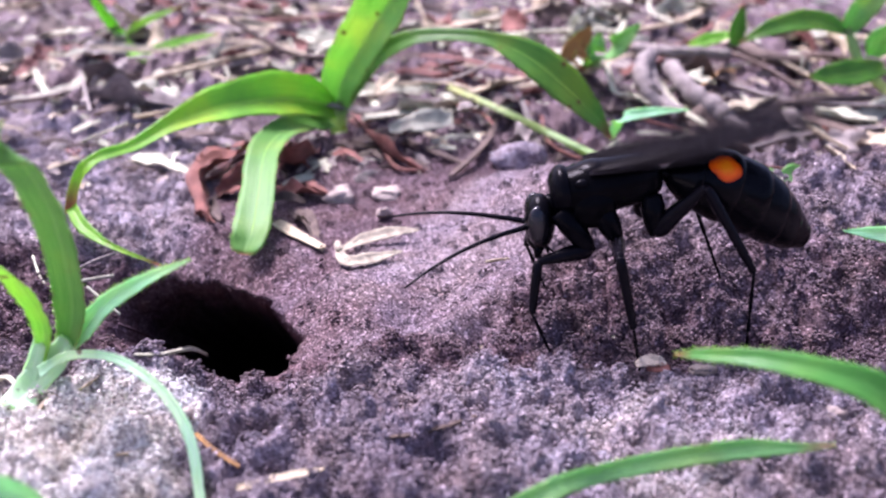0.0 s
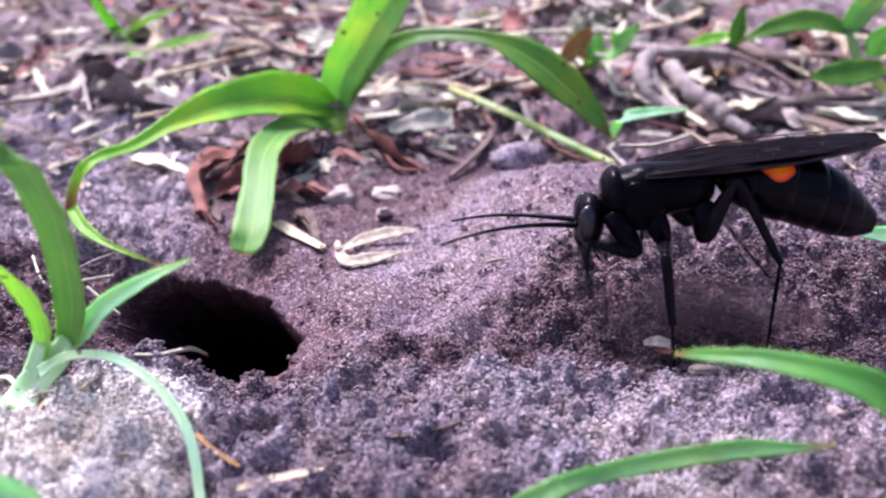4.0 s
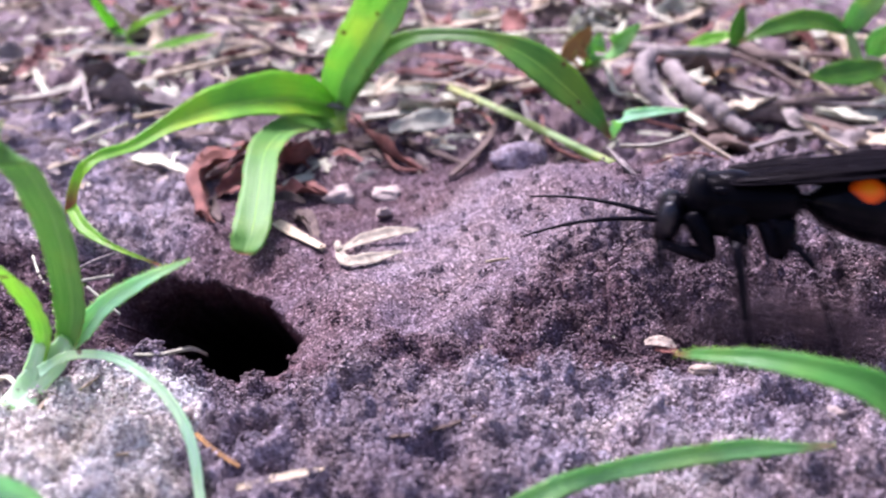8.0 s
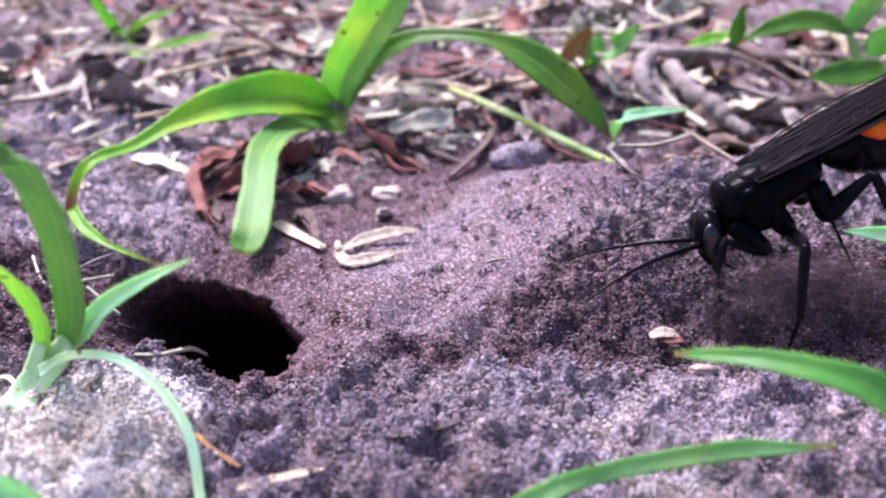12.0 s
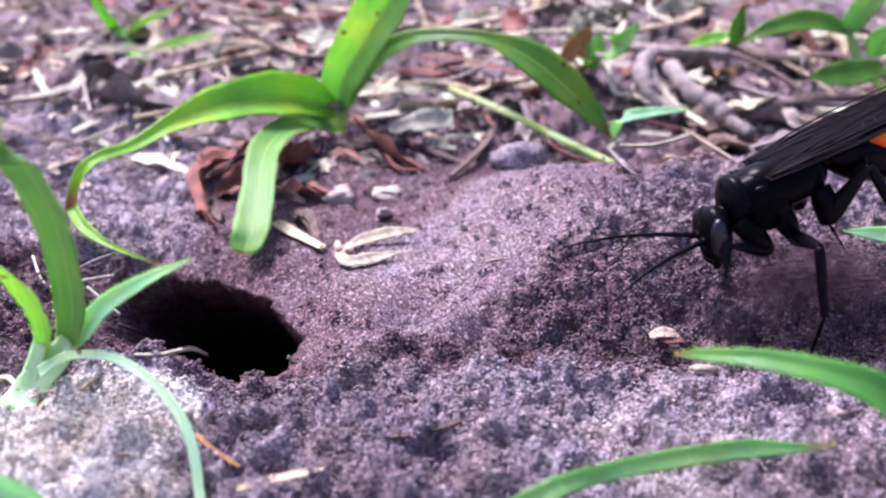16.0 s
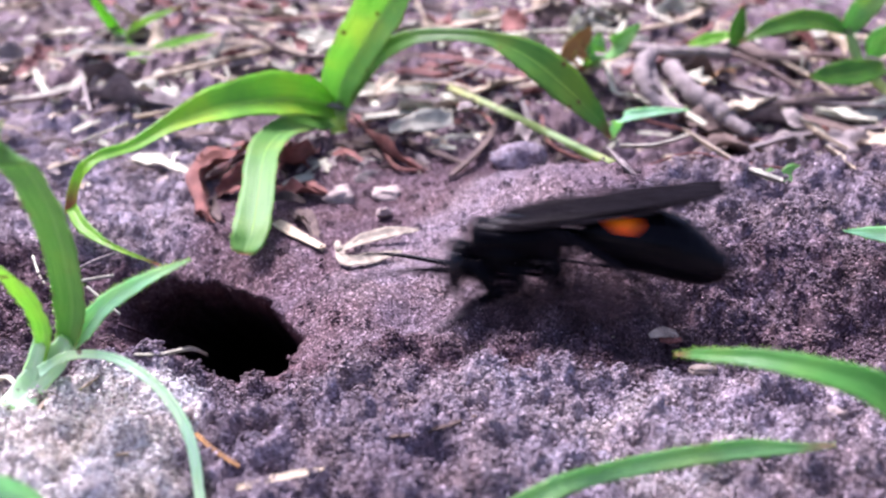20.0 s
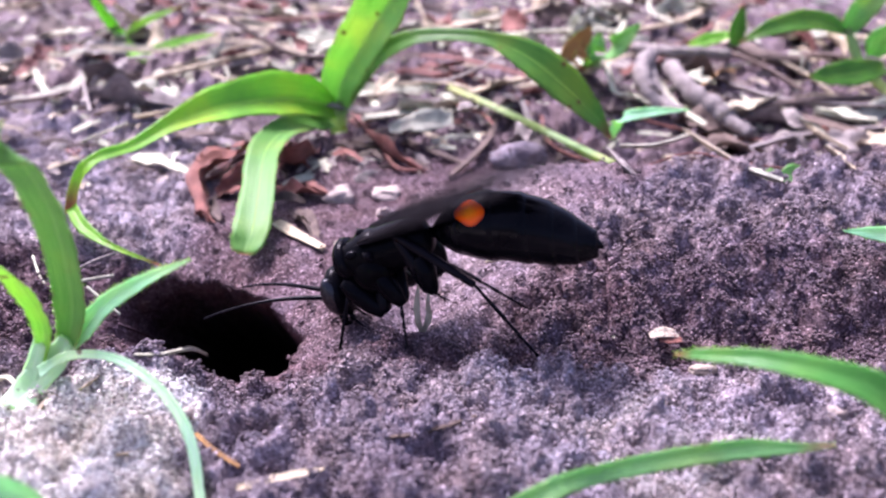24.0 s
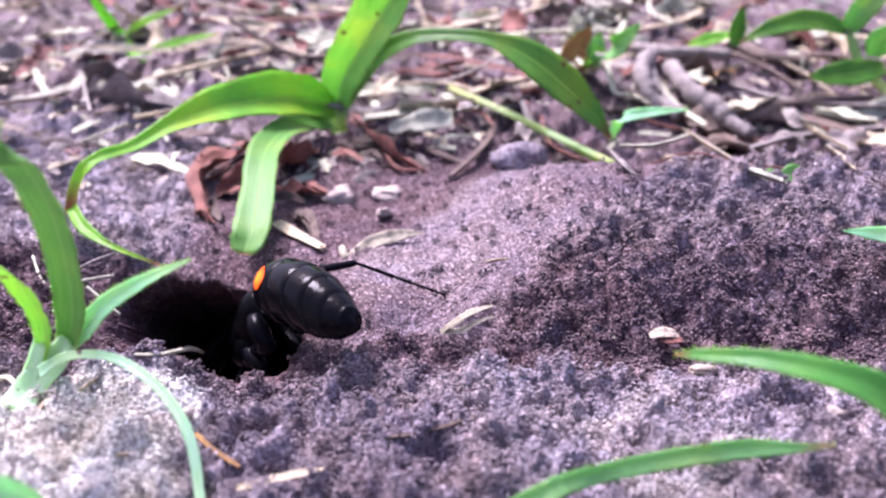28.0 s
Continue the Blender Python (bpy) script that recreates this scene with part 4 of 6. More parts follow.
# ---- litter: rows of x, y, z, width in millimetres ----
def scrap(name, material, label, category, rows, roll, seed, group="", crush=1.0):
    """A flat piece of dead plant: a leaf scrap or a flattened straw, tapered and buckled."""
    p = np.array(rows, dtype=float)
    b = p[0, :3].copy()
    p[:, :3] -= b
    leaf = category == "leaf"
    q = [(*r[:3], r[3] * k, roll) for r, k in zip(p, np.interp(np.linspace(0, 1, len(p)), [0, 0.5, 1], [0.55, 1.0, 0.35] if leaf else [0.9, 1.0, 0.8]))]
    ob = thing(name, blade(q, n=22, fold=0.35 * crush if leaf else 0.5, wave=0.22 * crush if leaf else 0.05, thick=0.14 if leaf else 0.3, seed=seed, face=(0.0, -0.35, 0.94), ripple=0.38), material, label, category, group)
    ob.location = b * MM
    return ob


def stick(name, material, label, category, rows, seed, group=""):
    """A round twig with a knobbly skin."""
    p = np.array(rows, dtype=float)
    b = p[0, :3].copy()
    p[:, :3] -= b
    p[:, 3] *= 0.5
    ob = thing(name, tube(p, 30, 9, 0.45 if category == "root" else 0.35, seed), material, label, category, group)
    ob.location = b * MM
    return ob


for SEED, (NAME, MATERIAL, LABEL, KIND, ROWS, ROLL) in enumerate([
    ("dry_leaf", PALE, "bleached oblong dry leaf on the ground", "leaf", [(-72.0, 147.7, 8.0, 2.5), (-67.8, 150.6, 8.3, 2.6), (-62.1, 153.6, 8.7, 2.6)], 20),
    ("dry_leaf", PALE, "bleached torn dry leaf on the sand", "leaf", [(-63.4, 121.8, 4.5, 2.5), (-59.3, 123.9, 4.8, 2.5), (-55.5, 128.6, 5.4, 2.6)], 10),
    ("dry_leaf", PALE, "bleached torn dry leaf on the sand", "leaf", [(-65.0, 134.3, 6.1, 1.3), (-61.7, 128.6, 5.4, 1.2), (-57.8, 122.7, 4.6, 1.2)], 10),
    ("dry_leaf", GREY, "curled grey-brown dry leaf in the litter", "leaf", [(-53.0, 122.7, 4.6, 2.2), (-53.3, 131.0, 5.6, 2.3), (-47.6, 134.3, 6.1, 2.3)], 45),
    ("dry_leaf", BROWN, "curled grey-brown dry leaf in the litter", "leaf", [(-49.8, 117.3, 3.9, 2.7), (-45.5, 120.3, 4.3, 2.8), (-38.8, 115.4, 3.7, 2.7)], 15),
    ("straw", STRAW, "dry beige straw lying among the litter", "straw", [(-46.4, 130.3, 5.6, 1.1), (-38.7, 136.5, 6.4, 1.2), (-28.9, 143.4, 7.4, 1.2)], 20),
    ("straw", RUST, "reddish dry stalk across the litter", "straw", [(-45.4, 158.1, 9.3, 1.3), (-29.3, 157.9, 9.3, 1.3), (-13.2, 163.3, 9.9, 1.4)], 20),
    ("straw", STRAW, "dry beige straw lying among the litter", "straw", [(-47.8, 170.1, 10.6, 1.1), (-36.5, 163.3, 9.9, 1.1), (-23.4, 160.5, 9.6, 1)], 20),
    ("seed", PALE, "small white seed husk standing in the litter", "seed", [(-35.1, 136.0, 6.4, 1), (-33.9, 132.7, 5.9, 0.98), (-32.4, 128.6, 5.4, 0.96)], 70),
    ("seed", PALE, "slim white seed husk in the litter", "seed", [(-26.6, 148.4, 8.0, 1.1), (-24.7, 142.9, 7.3, 1), (-22.6, 137.9, 6.6, 1)], 70),
    ("seed", PALE, "slim white seed husk in the litter", "seed", [(-44.7, 133.9, 5.2, 0.81), (-42.3, 130.6, 4.8, 0.79), (-40.1, 126.8, 4.3, 0.77)], 60),
    ("seed", PALE, "slim white seed husk in the litter", "seed", [(-42.4, 126.3, 4.3, 0.77), (-40.9, 123.5, 3.9, 0.76), (-39.5, 120.9, 3.6, 0.74)], 60),
    ("dry_leaf", PALE, "pale green withered leaf flake on the sand", "leaf", [(-41.3, 106.7, 1.5, 2.0), (-37.0, 104.2, 1.6, 2.8), (-32.0, 101.4, 1.2, 2.0)], 15),
    ("dry_leaf", RUST, "rust-coloured leaf scrap on the ground", "leaf", [(-51.4, 109.5, 1.8, 1.5), (-49.3, 107.7, 1.7, 1.5), (-47.2, 106.3, 1.5, 1.5)], 20),
    ("dry_leaf", RUST, "rust-coloured leaf scrap on the ground", "leaf", [(-48.2, 108.4, 3.0, 1.2), (-47.9, 109.5, 1.8, 1.2), (-45.4, 108.1, 1.7, 1.2)], 60),
    ("dry_leaf", RUST, "curled rust-brown dead leaf on the sand", "leaf", [(-31.0, 101.7, 1.7, 1.7), (-28.5, 94.3, 1.2, 1.6), (-26.4, 87.1, 1.0, 1.5)], 70),
    ("dry_leaf", RUST, "curled rust-brown dead leaf on the sand", "leaf", [(-28.5, 98.7, 1.5, 2.4), (-27.3, 103.5, 1.8, 2.5), (-24.3, 107.0, 2.1, 2.5)], 30),
    ("dry_leaf", RUST, "curled rust-brown dead leaf on the sand", "leaf", [(-21.1, 101.7, 1.7, 1.9), (-19.1, 107.3, 2.1, 2), (-17.0, 108.4, 2.2, 2)], 30),
    ("dry_leaf", RUST, "rust-brown leaf strip on the sand", "leaf", [(-20.5, 97.8, 0.9, 1), (-18.2, 96.6, 0.8, 1), (-15.4, 95.9, 0.8, 1)], 20),
    ("dry_leaf", BROWN, "dark brown leaf scrap on the sand", "leaf", [(-17.3, 90.7, 0.6, 1.7), (-15.5, 89.1, 0.6, 1.7), (-13.9, 85.3, 0.4, 1.6)], 20),
    ("dry_leaf", BROWN, "dark brown leaf scrap on the sand", "leaf", [(-27.4, 94.6, 0.7, 1.6), (-26.6, 95.5, 0.7, 1.6), (-25.4, 99.6, 1.0, 1.7)], 20),
    ("dry_leaf", BROWN, "dark brown leaf scrap on the sand", "leaf", [(-14.6, 107.9, 2.9, 2.3), (-11.8, 109.5, 1.8, 2.3), (-8.0, 109.8, 1.9, 2.3)], 20),
    ("straw", STRAW, "pinkish flattened straw on the sand", "straw", [(-19.1, 87.5, 0.5, 1.8), (-16.3, 84.4, 0.4, 1.8), (-12.7, 80.9, 0.5, 1.2)], 20),
    ("twig", RUST, "rust-red broken twig under the crabgrass", "twig", [(-13.3, 118.9, 2.8, 0.65), (-8.8, 110.7, 2.0, 0.62), (-6.1, 103.5, 1.3, 0.58), (-3.0, 102.0, 1.4, 0.58)], 20),
    ("twig", BROWN, "thin brown twig on the sand", "twig", [(-7.4, 112.6, 2.1, 0.39), (-2.6, 108.7, 1.9, 0.38), (3.2, 102.3, 2.0, 0.36)], 20),
    ("straw", PALE, "broad bleached straw behind the crabgrass", "straw", [(-11.3, 115.4, 3.8, 2.1), (-6.0, 117.3, 3.9, 2.1), (0.1, 118.9, 4.2, 2.1)], 20),
    ("straw", STRAW, "dry beige straw lying among the litter", "straw", [(3.7, 124.8, 4.9, 1.4), (8.3, 128.4, 5.3, 1.4), (13.4, 131.5, 5.7, 1.4)], 20),
    ("straw", STRAW, "dry beige straw lying among the litter", "straw", [(-9.5, 153.6, 8.7, 1.5), (6.8, 157.2, 9.2, 1.5), (23.8, 170.1, 10.6, 1.7)], 20),
    ("straw", STRAW, "dry beige straw lying among the litter", "straw", [(-7.3, 128.6, 5.4, 0.96), (-0.3, 129.1, 5.4, 0.96), (4.8, 126.5, 5.1, 0.94)], 20),
    ("straw", RUST, "reddish dry stalk across the litter", "straw", [(0.6, 146.5, 6.5, 0.68), (8.2, 143.9, 6.1, 0.67), (14.2, 146.5, 6.5, 0.68)], 20),
    ("dry_leaf", BROWN, "brown dead leaf behind the heap", "leaf", [(6.2, 118.2, 4.1, 3.2), (8.8, 121.5, 4.4, 3.3), (12.4, 124.9, 4.6, 3.4)], 30),
    ("dry_leaf", PALE, "pale yellow withered leaf in the litter", "leaf", [(20.7, 145.0, 8.8, 4.4), (23.3, 149.0, 9.3, 4.5), (25.8, 154.2, 10.0, 4.6)], 60),
    ("dry_leaf", PALE, "pale yellow withered leaf in the litter", "leaf", [(25.1, 156.6, 10.3, 3.1), (27.2, 158.5, 10.6, 3.1), (29.6, 159.2, 10.6, 3.1)], 60),
    ("straw", PALE, "bleached bent stalk in the litter", "straw", [(26.4, 138.4, 6.7, 1.2), (26.0, 131.2, 5.6, 1.1), (26.1, 126.5, 4.6, 1.1), (28.7, 125.7, 4.4, 1.1), (31.0, 123.6, 3.7, 1.1)], 20),
    ("straw", PALE, "bleached bent stalk in the litter", "straw", [(28.1, 129.0, 3.9, 0.7), (28.0, 125.0, 2.9, 0.68)], 20),
    ("straw", PALE, "pale flat straw behind the heap", "straw", [(20.7, 95.4, 7.0, 0.67), (25.1, 94.7, 7.4, 0.66), (35.8, 116.4, 1.6, 0.81)], 20),
    ("twig", GREY, "grey gnarled root piece behind the heap", "root", [(33.8, 142.5, 7.2, 2.5), (32.5, 131.2, 5.6, 2.3), (32.9, 124.4, 3.9, 2.2), (34.9, 120.9, 2.8, 2.2)], 20),
    ("twig", GREY, "grey gnarled root piece behind the heap", "root", [(36.2, 136.0, 6.4, 2.2), (37.8, 130.2, 5.4, 2.1), (40.0, 122.3, 3.3, 2), (43.9, 116.1, 1.6, 1.9)], 20),
    ("straw", PALE, "bleached leaf strip in the litter", "straw", [(37.5, 123.0, 3.5, 1.3), (43.4, 123.3, 3.6, 1.3), (48.9, 124.6, 4.0, 1.4)], 20),
    ("twig", RUST, "thin red-brown root fibre on the sand", "twig", [(15.1, 90.5, 5.1, 0.26), (21.4, 90.2, 6.0, 0.25), (28.6, 93.7, 6.7, 0.26), (33.2, 91.4, 6.5, 0.26), (39.0, 89.7, 6.2, 0.25)], 20),
    ("twig", RUST, "thin red-brown root fibre on the sand", "twig", [(13.3, 93.5, 4.9, 0.26), (17.7, 90.4, 5.5, 0.26), (22.5, 89.1, 5.9, 0.25)], 20),
    ("straw", PALE, "short bleached stub of straw", "straw", [(27.0, 92.5, 6.6, 0.45), (26.2, 89.7, 6.2, 0.44), (26.2, 87.9, 5.7, 0.44)], 20),
    ("straw", STRAW, "dry beige straw lying among the litter", "straw", [(34.6, 117.3, 1.8, 1.1), (32.8, 92.3, 6.6, 0.91), (36.1, 88.4, 5.9, 0.88)], 20),
    ("straw", STRAW, "dry beige straw lying among the litter", "straw", [(49.6, 124.4, 3.9, 1), (53.2, 117.3, 1.8, 0.97), (48.1, 96.2, 6.4, 0.81)], 20),
    ("straw", STRAW, "dry beige straw lying among the litter", "straw", [(44.3, 94.1, 7.5, 0.85), (45.8, 92.3, 6.6, 0.84), (46.1, 89.7, 6.2, 0.82)], 20),
    ("straw", PALE, "bleached leaf strip in the litter", "straw", [(54.7, 121.7, 3.0, 1.5), (59.1, 120.1, 2.5, 1.5), (63.3, 119.8, 2.4, 1.5)], 20),
    ("straw", GREY, "grey dry stalk lying among the litter", "straw", [(36.7, 96.2, 6.4, 1.1), (51.0, 115.6, 1.5, 1.3), (63.9, 118.1, 1.9, 1.3)], 20),
    ("straw", BROWN, "brown dry stalk lying among the litter", "straw", [(40.2, 150.6, 8.5, 1.4), (50.0, 137.3, 6.8, 1.3), (54.7, 127.1, 4.9, 1.2)], 20),
    ("straw", GREY, "grey dry stalk lying among the litter", "straw", [(44.1, 129.2, 5.2, 1.6), (52.2, 124.4, 3.9, 1.5), (65.9, 123.0, 3.5, 1.5)], 20),
    ("straw", STRAW, "dry beige straw lying among the litter", "straw", [(29.3, 150.6, 8.5, 1.5), (42.6, 156.6, 9.3, 1.5), (51.5, 167.0, 10.5, 1.6)], 20),
    ("straw", STRAW, "dry beige straw lying among the litter", "straw", [(52.5, 142.3, 7.5, 1.1), (56.7, 132.8, 6.1, 1.1), (58.8, 126.3, 4.7, 1)], 20),
    ("straw", BROWN, "brown dry stalk lying among the litter", "straw", [(51.9, 137.3, 6.8, 1.6), (62.9, 139.9, 7.1, 1.7), (70.9, 135.1, 6.4, 1.6)], 20),
    ("straw", RUST, "reddish dry stalk across the litter", "straw", [(35.0, 139.9, 7.1, 0.93), (45.2, 150.6, 8.5, 0.99), (58.7, 169.3, 10.7, 1.1)], 20),
    ("dry_leaf", BROWN, "brown dead leaf behind the heap", "leaf", [(29.3, 93.4, 6.2, 3.3), (39.5, 114.1, 0.2, 4), (38.3, 96.6, 5.9, 3.4)], 10),
    ("dry_leaf", OCHRE, "ochre leaf scrap in the litter", "leaf", [(40.1, 128.8, 5.3, 2.1), (43.3, 132.8, 6.1, 2.1), (46.3, 133.7, 6.2, 2.2)], 30),
    ("dry_leaf", RUST, "curled rust-brown dead leaf under the crabgrass", "leaf", [(-30.8, 96.3, 1.5, 1.5), (-29.6, 97.9, 1.6, 1.5), (-27.9, 99.3, 1.7, 1.5)], 30),
    ("dry_leaf", BROWN, "curled rust-brown dead leaf under the crabgrass", "leaf", [(-27.4, 90.8, 1.2, 1.7), (-26.7, 91.0, 1.2, 1.7), (-24.8, 87.0, 1.2, 1.6)], -40),
    ("dry_leaf", RUST, "curled rust-brown dead leaf under the crabgrass", "leaf", [(-28.2, 88.5, 1.2, 1.3), (-27.3, 89.0, 1.2, 1.3), (-25.5, 86.3, 1.2, 1.3)], 55),
    ("dry_leaf", RUST, "curled rust-brown dead leaf under the crabgrass", "leaf", [(-25.3, 101.3, 1.8, 1.7), (-23.8, 102.0, 1.8, 1.7), (-21.3, 99.3, 1.7, 1.7)], 10),
    ("dry_leaf", RUST, "curled rust-brown dead leaf under the crabgrass", "leaf", [(-28.8, 107.4, 2.3, 1.7), (-26.8, 107.4, 2.9, 1.6), (-24.6, 107.9, 2.9, 1.7)], 30),
    ("dry_leaf", BROWN, "curled rust-brown dead leaf under the crabgrass", "leaf", [(-20.3, 92.8, 1.3, 1.2), (-18.5, 93.5, 1.4, 1.2), (-16.1, 91.9, 1.3, 1.2)], -40),
    ("dry_leaf", RUST, "curled rust-brown dead leaf under the crabgrass", "leaf", [(-20.4, 103.9, 2.0, 1.6), (-18.9, 104.3, 2.1, 1.6), (-16.7, 101.5, 1.8, 1.6)], 55),
    ("dry_leaf", RUST, "curled rust-brown dead leaf under the crabgrass", "leaf", [(-22.9, 97.9, 1.6, 1.4), (-22.0, 99.7, 1.7, 1.4), (-20.8, 101.3, 1.8, 1.4)], 10),
    ("dry_leaf", RUST, "curled rust-brown dead leaf under the crabgrass", "leaf", [(-18.1, 96.3, 1.5, 1.4), (-16.4, 97.0, 1.5, 1.4), (-14.0, 94.7, 1.4, 1.4)], 30),
    ("dry_leaf", BROWN, "curled rust-brown dead leaf under the crabgrass", "leaf", [(-8.2, 128.6, 5.4, 2.1), (-5.1, 130.3, 5.6, 2.1), (-1.4, 130.5, 5.6, 2.1)], -40),
    ("dry_leaf", RUST, "curled rust-brown dead leaf under the crabgrass", "leaf", [(-2.1, 131.0, 5.6, 1.9), (0.7, 131.7, 5.7, 1.9), (4.0, 127.7, 5.3, 1.9)], 55),
    ("dry_leaf", RUST, "curled rust-brown dead leaf under the crabgrass", "leaf", [(-14.4, 105.7, 2.1, 1.5), (-12.7, 106.4, 2.2, 1.5), (-10.4, 103.9, 2.0, 1.5)], 10),
    ("dry_leaf", RUST, "curled rust-brown dead leaf under the crabgrass", "leaf", [(-10.3, 110.5, 3.3, 1.4), (-8.7, 111.2, 3.3, 1.4), (-6.6, 107.9, 3.0, 1.4)], 30),
    ("twig", PALE, "thin bleached twig by the seedling", "twig", [(-42.3, 78.6, 0.9, 0.23), (-40.3, 75.1, 0.9, 0.22), (-38.5, 72.4, 0.9, 0.22)], 20),
    ("twig", PALE, "thin bleached twig by the seedling", "twig", [(-37.7, 71.9, 0.9, 0.33), (-35.6, 73.4, 0.7, 0.33), (-33.2, 75.9, -0.0, 0.34)], 20),
    ("twig", PALE, "thin bleached twig by the seedling", "twig", [(-34.6, 72.8, 0.4, 0.27), (-33.0, 71.8, -0.4, 0.27), (-31.2, 71.1, -1.7, 0.27)], 20),
    ("twig", GREY, "thin grey twig by the seedling", "twig", [(-42.2, 70.9, 0.6, 0.32), (-39.6, 72.5, 0.6, 0.33), (-37.7, 75.8, 0.6, 0.34)], 20),
    ("twig", GREY, "thin grey twig by the seedling", "twig", [(-36.8, 76.4, 0.6, 0.29), (-35.8, 78.4, 0.5, 0.29), (-34.3, 80.0, 0.5, 0.3)], 20),
    ("straw", PALE, "short white straw scrap on the sand", "straw", [(-40.9, 67.5, 0.4, 0.47), (-40.0, 67.5, 0.5, 0.47), (-39.0, 67.3, 0.5, 0.46)], 20),
    ("straw", PALE, "curved bleached straw on the burrow's rim", "straw", [(-25.1, 58.3, 2, 0.32), (-22.6, 58, 2.3, 0.32), (-20.7, 58.8, 2.3, 0.32), (-24.9, 75.8, -9.4, 0.42)], 20),
    ("dry_leaf", STRAW, "beige leaf scrap half buried in sand", "leaf", [(-28.3, 54.7, 1.1, 0.88), (-27.6, 56.8, 0.8, 0.91), (-26.3, 58.4, 1.0, 0.92)], 30),
    ("straw", STRAW, "beige straw scrap on the sand", "straw", [(-30.3, 52.1, 1.2, 0.38), (-30.2, 53.4, 1.1, 0.39), (-30.1, 55.0, 0.9, 0.4)], 20),
    ("straw", PALE, "curled bleached straw on the sand", "straw", [(-35.9, 56.5, 0.8, 0.45), (-34.9, 56.8, 0.8, 0.45), (-33.1, 54.9, 1.0, 0.44)], 20),
    ("straw", STRAW, "beige straw scrap on the sand", "straw", [(-22.5, 46.3, 1.7, 0.27), (-21.3, 46.9, 1.5, 0.27), (-20.9, 47.7, 1.5, 0.28)], 20),
    ("straw", OCHRE, "brown withered blade stub", "straw", [(-17.8, 49, 1.4, 0.41), (-16, 47.3, 1.2, 0.4), (-14, 45.9, 1, 0.39)], 20),
    ("dry_leaf", STRAW, "pinkish dry leaf pressed in the sand", "leaf", [(-13.7, 43.7, 1, 0.75), (-11.2, 44.6, 1, 0.76), (-8.1, 45.7, 1, 0.78)], 15),
    ("straw", BROWN, "thin brown leaf strip on the sand", "straw", [(-3.8, 49.2, 0.9, 0.37), (-1, 49.9, 0.9, 0.37), (2.5, 51.7, 0.9, 0.38)], 20),
    ("straw", PALE, "tiny pale fibre on the sand", "straw", [(13.8, 65.1, 0.0, 0.2), (14.6, 64.6, -0.0, 0.2), (15.4, 63.9, -0.0, 0.2)], 20),
    ("straw", PALE, "tiny pale chip on the sand", "chip", [(27.0, 70.4, -1.0, 0.43), (27.3, 70.1, -1.0, 0.43), (27.8, 69.9, -1.0, 0.43)], 20),
    ("straw", RUST, "thin fibre on the sand", "straw", [(14.9, 86.1, 3.5, 0.19), (16.1, 85.4, 3.5, 0.18), (16.8, 84.7, 3.4, 0.18), (16.2, 83.4, 2.9, 0.18)], 20),
    ("straw", STRAW, "thin pale fibre on the sand", "straw", [(4.2, 76.4, 1.3, 0.17), (5.1, 76.1, 1.7, 0.17), (6.5, 75.1, 2.4, 0.17)], 20),
    ("straw", GREY, "grey dry stalk lying among the litter", "straw", [(-80.5, 156.5, 8.3, 0.92), (-78.6, 166.9, 9.4, 0.98), (-72.5, 174.1, 10.1, 1)], 20),
    ("straw", STRAW, "dry beige straw lying among the litter", "straw", [(-73.0, 139.2, 5.6, 0.84), (-69.2, 143.7, 6.2, 0.86), (-64.2, 145.7, 6.5, 0.87)], 20),
    ("straw", BROWN, "brown dry stalk lying among the litter", "straw", [(-57.8, 119.5, 3.0, 0.66), (-53.3, 123.0, 3.5, 0.67), (-46.4, 125.2, 3.7, 0.68)], 20),
    ("straw", STRAW, "dry beige straw lying among the litter", "straw", [(-48.6, 152.3, 7.4, 0.7), (-43.1, 154.7, 7.7, 0.71), (-32.2, 156.1, 7.8, 0.72)], 20),
    ("dry_leaf", RUST, "rust-coloured leaf scrap on the ground", "leaf", [(-35.5, 147.7, 8.0, 2.9), (-31.7, 148.4, 8.0, 2.9), (-28.1, 144.3, 7.5, 2.9)], 30),
    ("dry_leaf", RUST, "rust-coloured leaf scrap on the ground", "leaf", [(-4.0, 135.5, 6.3, 3.1), (0.5, 136.0, 6.4, 3.1), (4.2, 137.4, 6.6, 3.1)], 30),
    ("dry_leaf", BROWN, "dark brown leaf scrap on the sand", "leaf", [(-37.3, 111.4, 3.3, 2.3), (-34.0, 110.5, 3.3, 2.3), (-30.0, 111.4, 3.3, 2.3)], 20),
    ("dry_leaf", STRAW, "pinkish dry leaf scrap in the litter", "leaf", [(-85.0, 167.1, 10.2, 2.2), (-82.3, 168.5, 10.4, 2.2), (-77.1, 165.4, 10.1, 2.1)], 20),
]):
    if NAME == "twig":
        stick(NAME, MATERIAL, LABEL, KIND, ROWS, SEED)
    else:
        scrap(NAME, MATERIAL, LABEL, KIND, ROWS, ROLL, SEED)


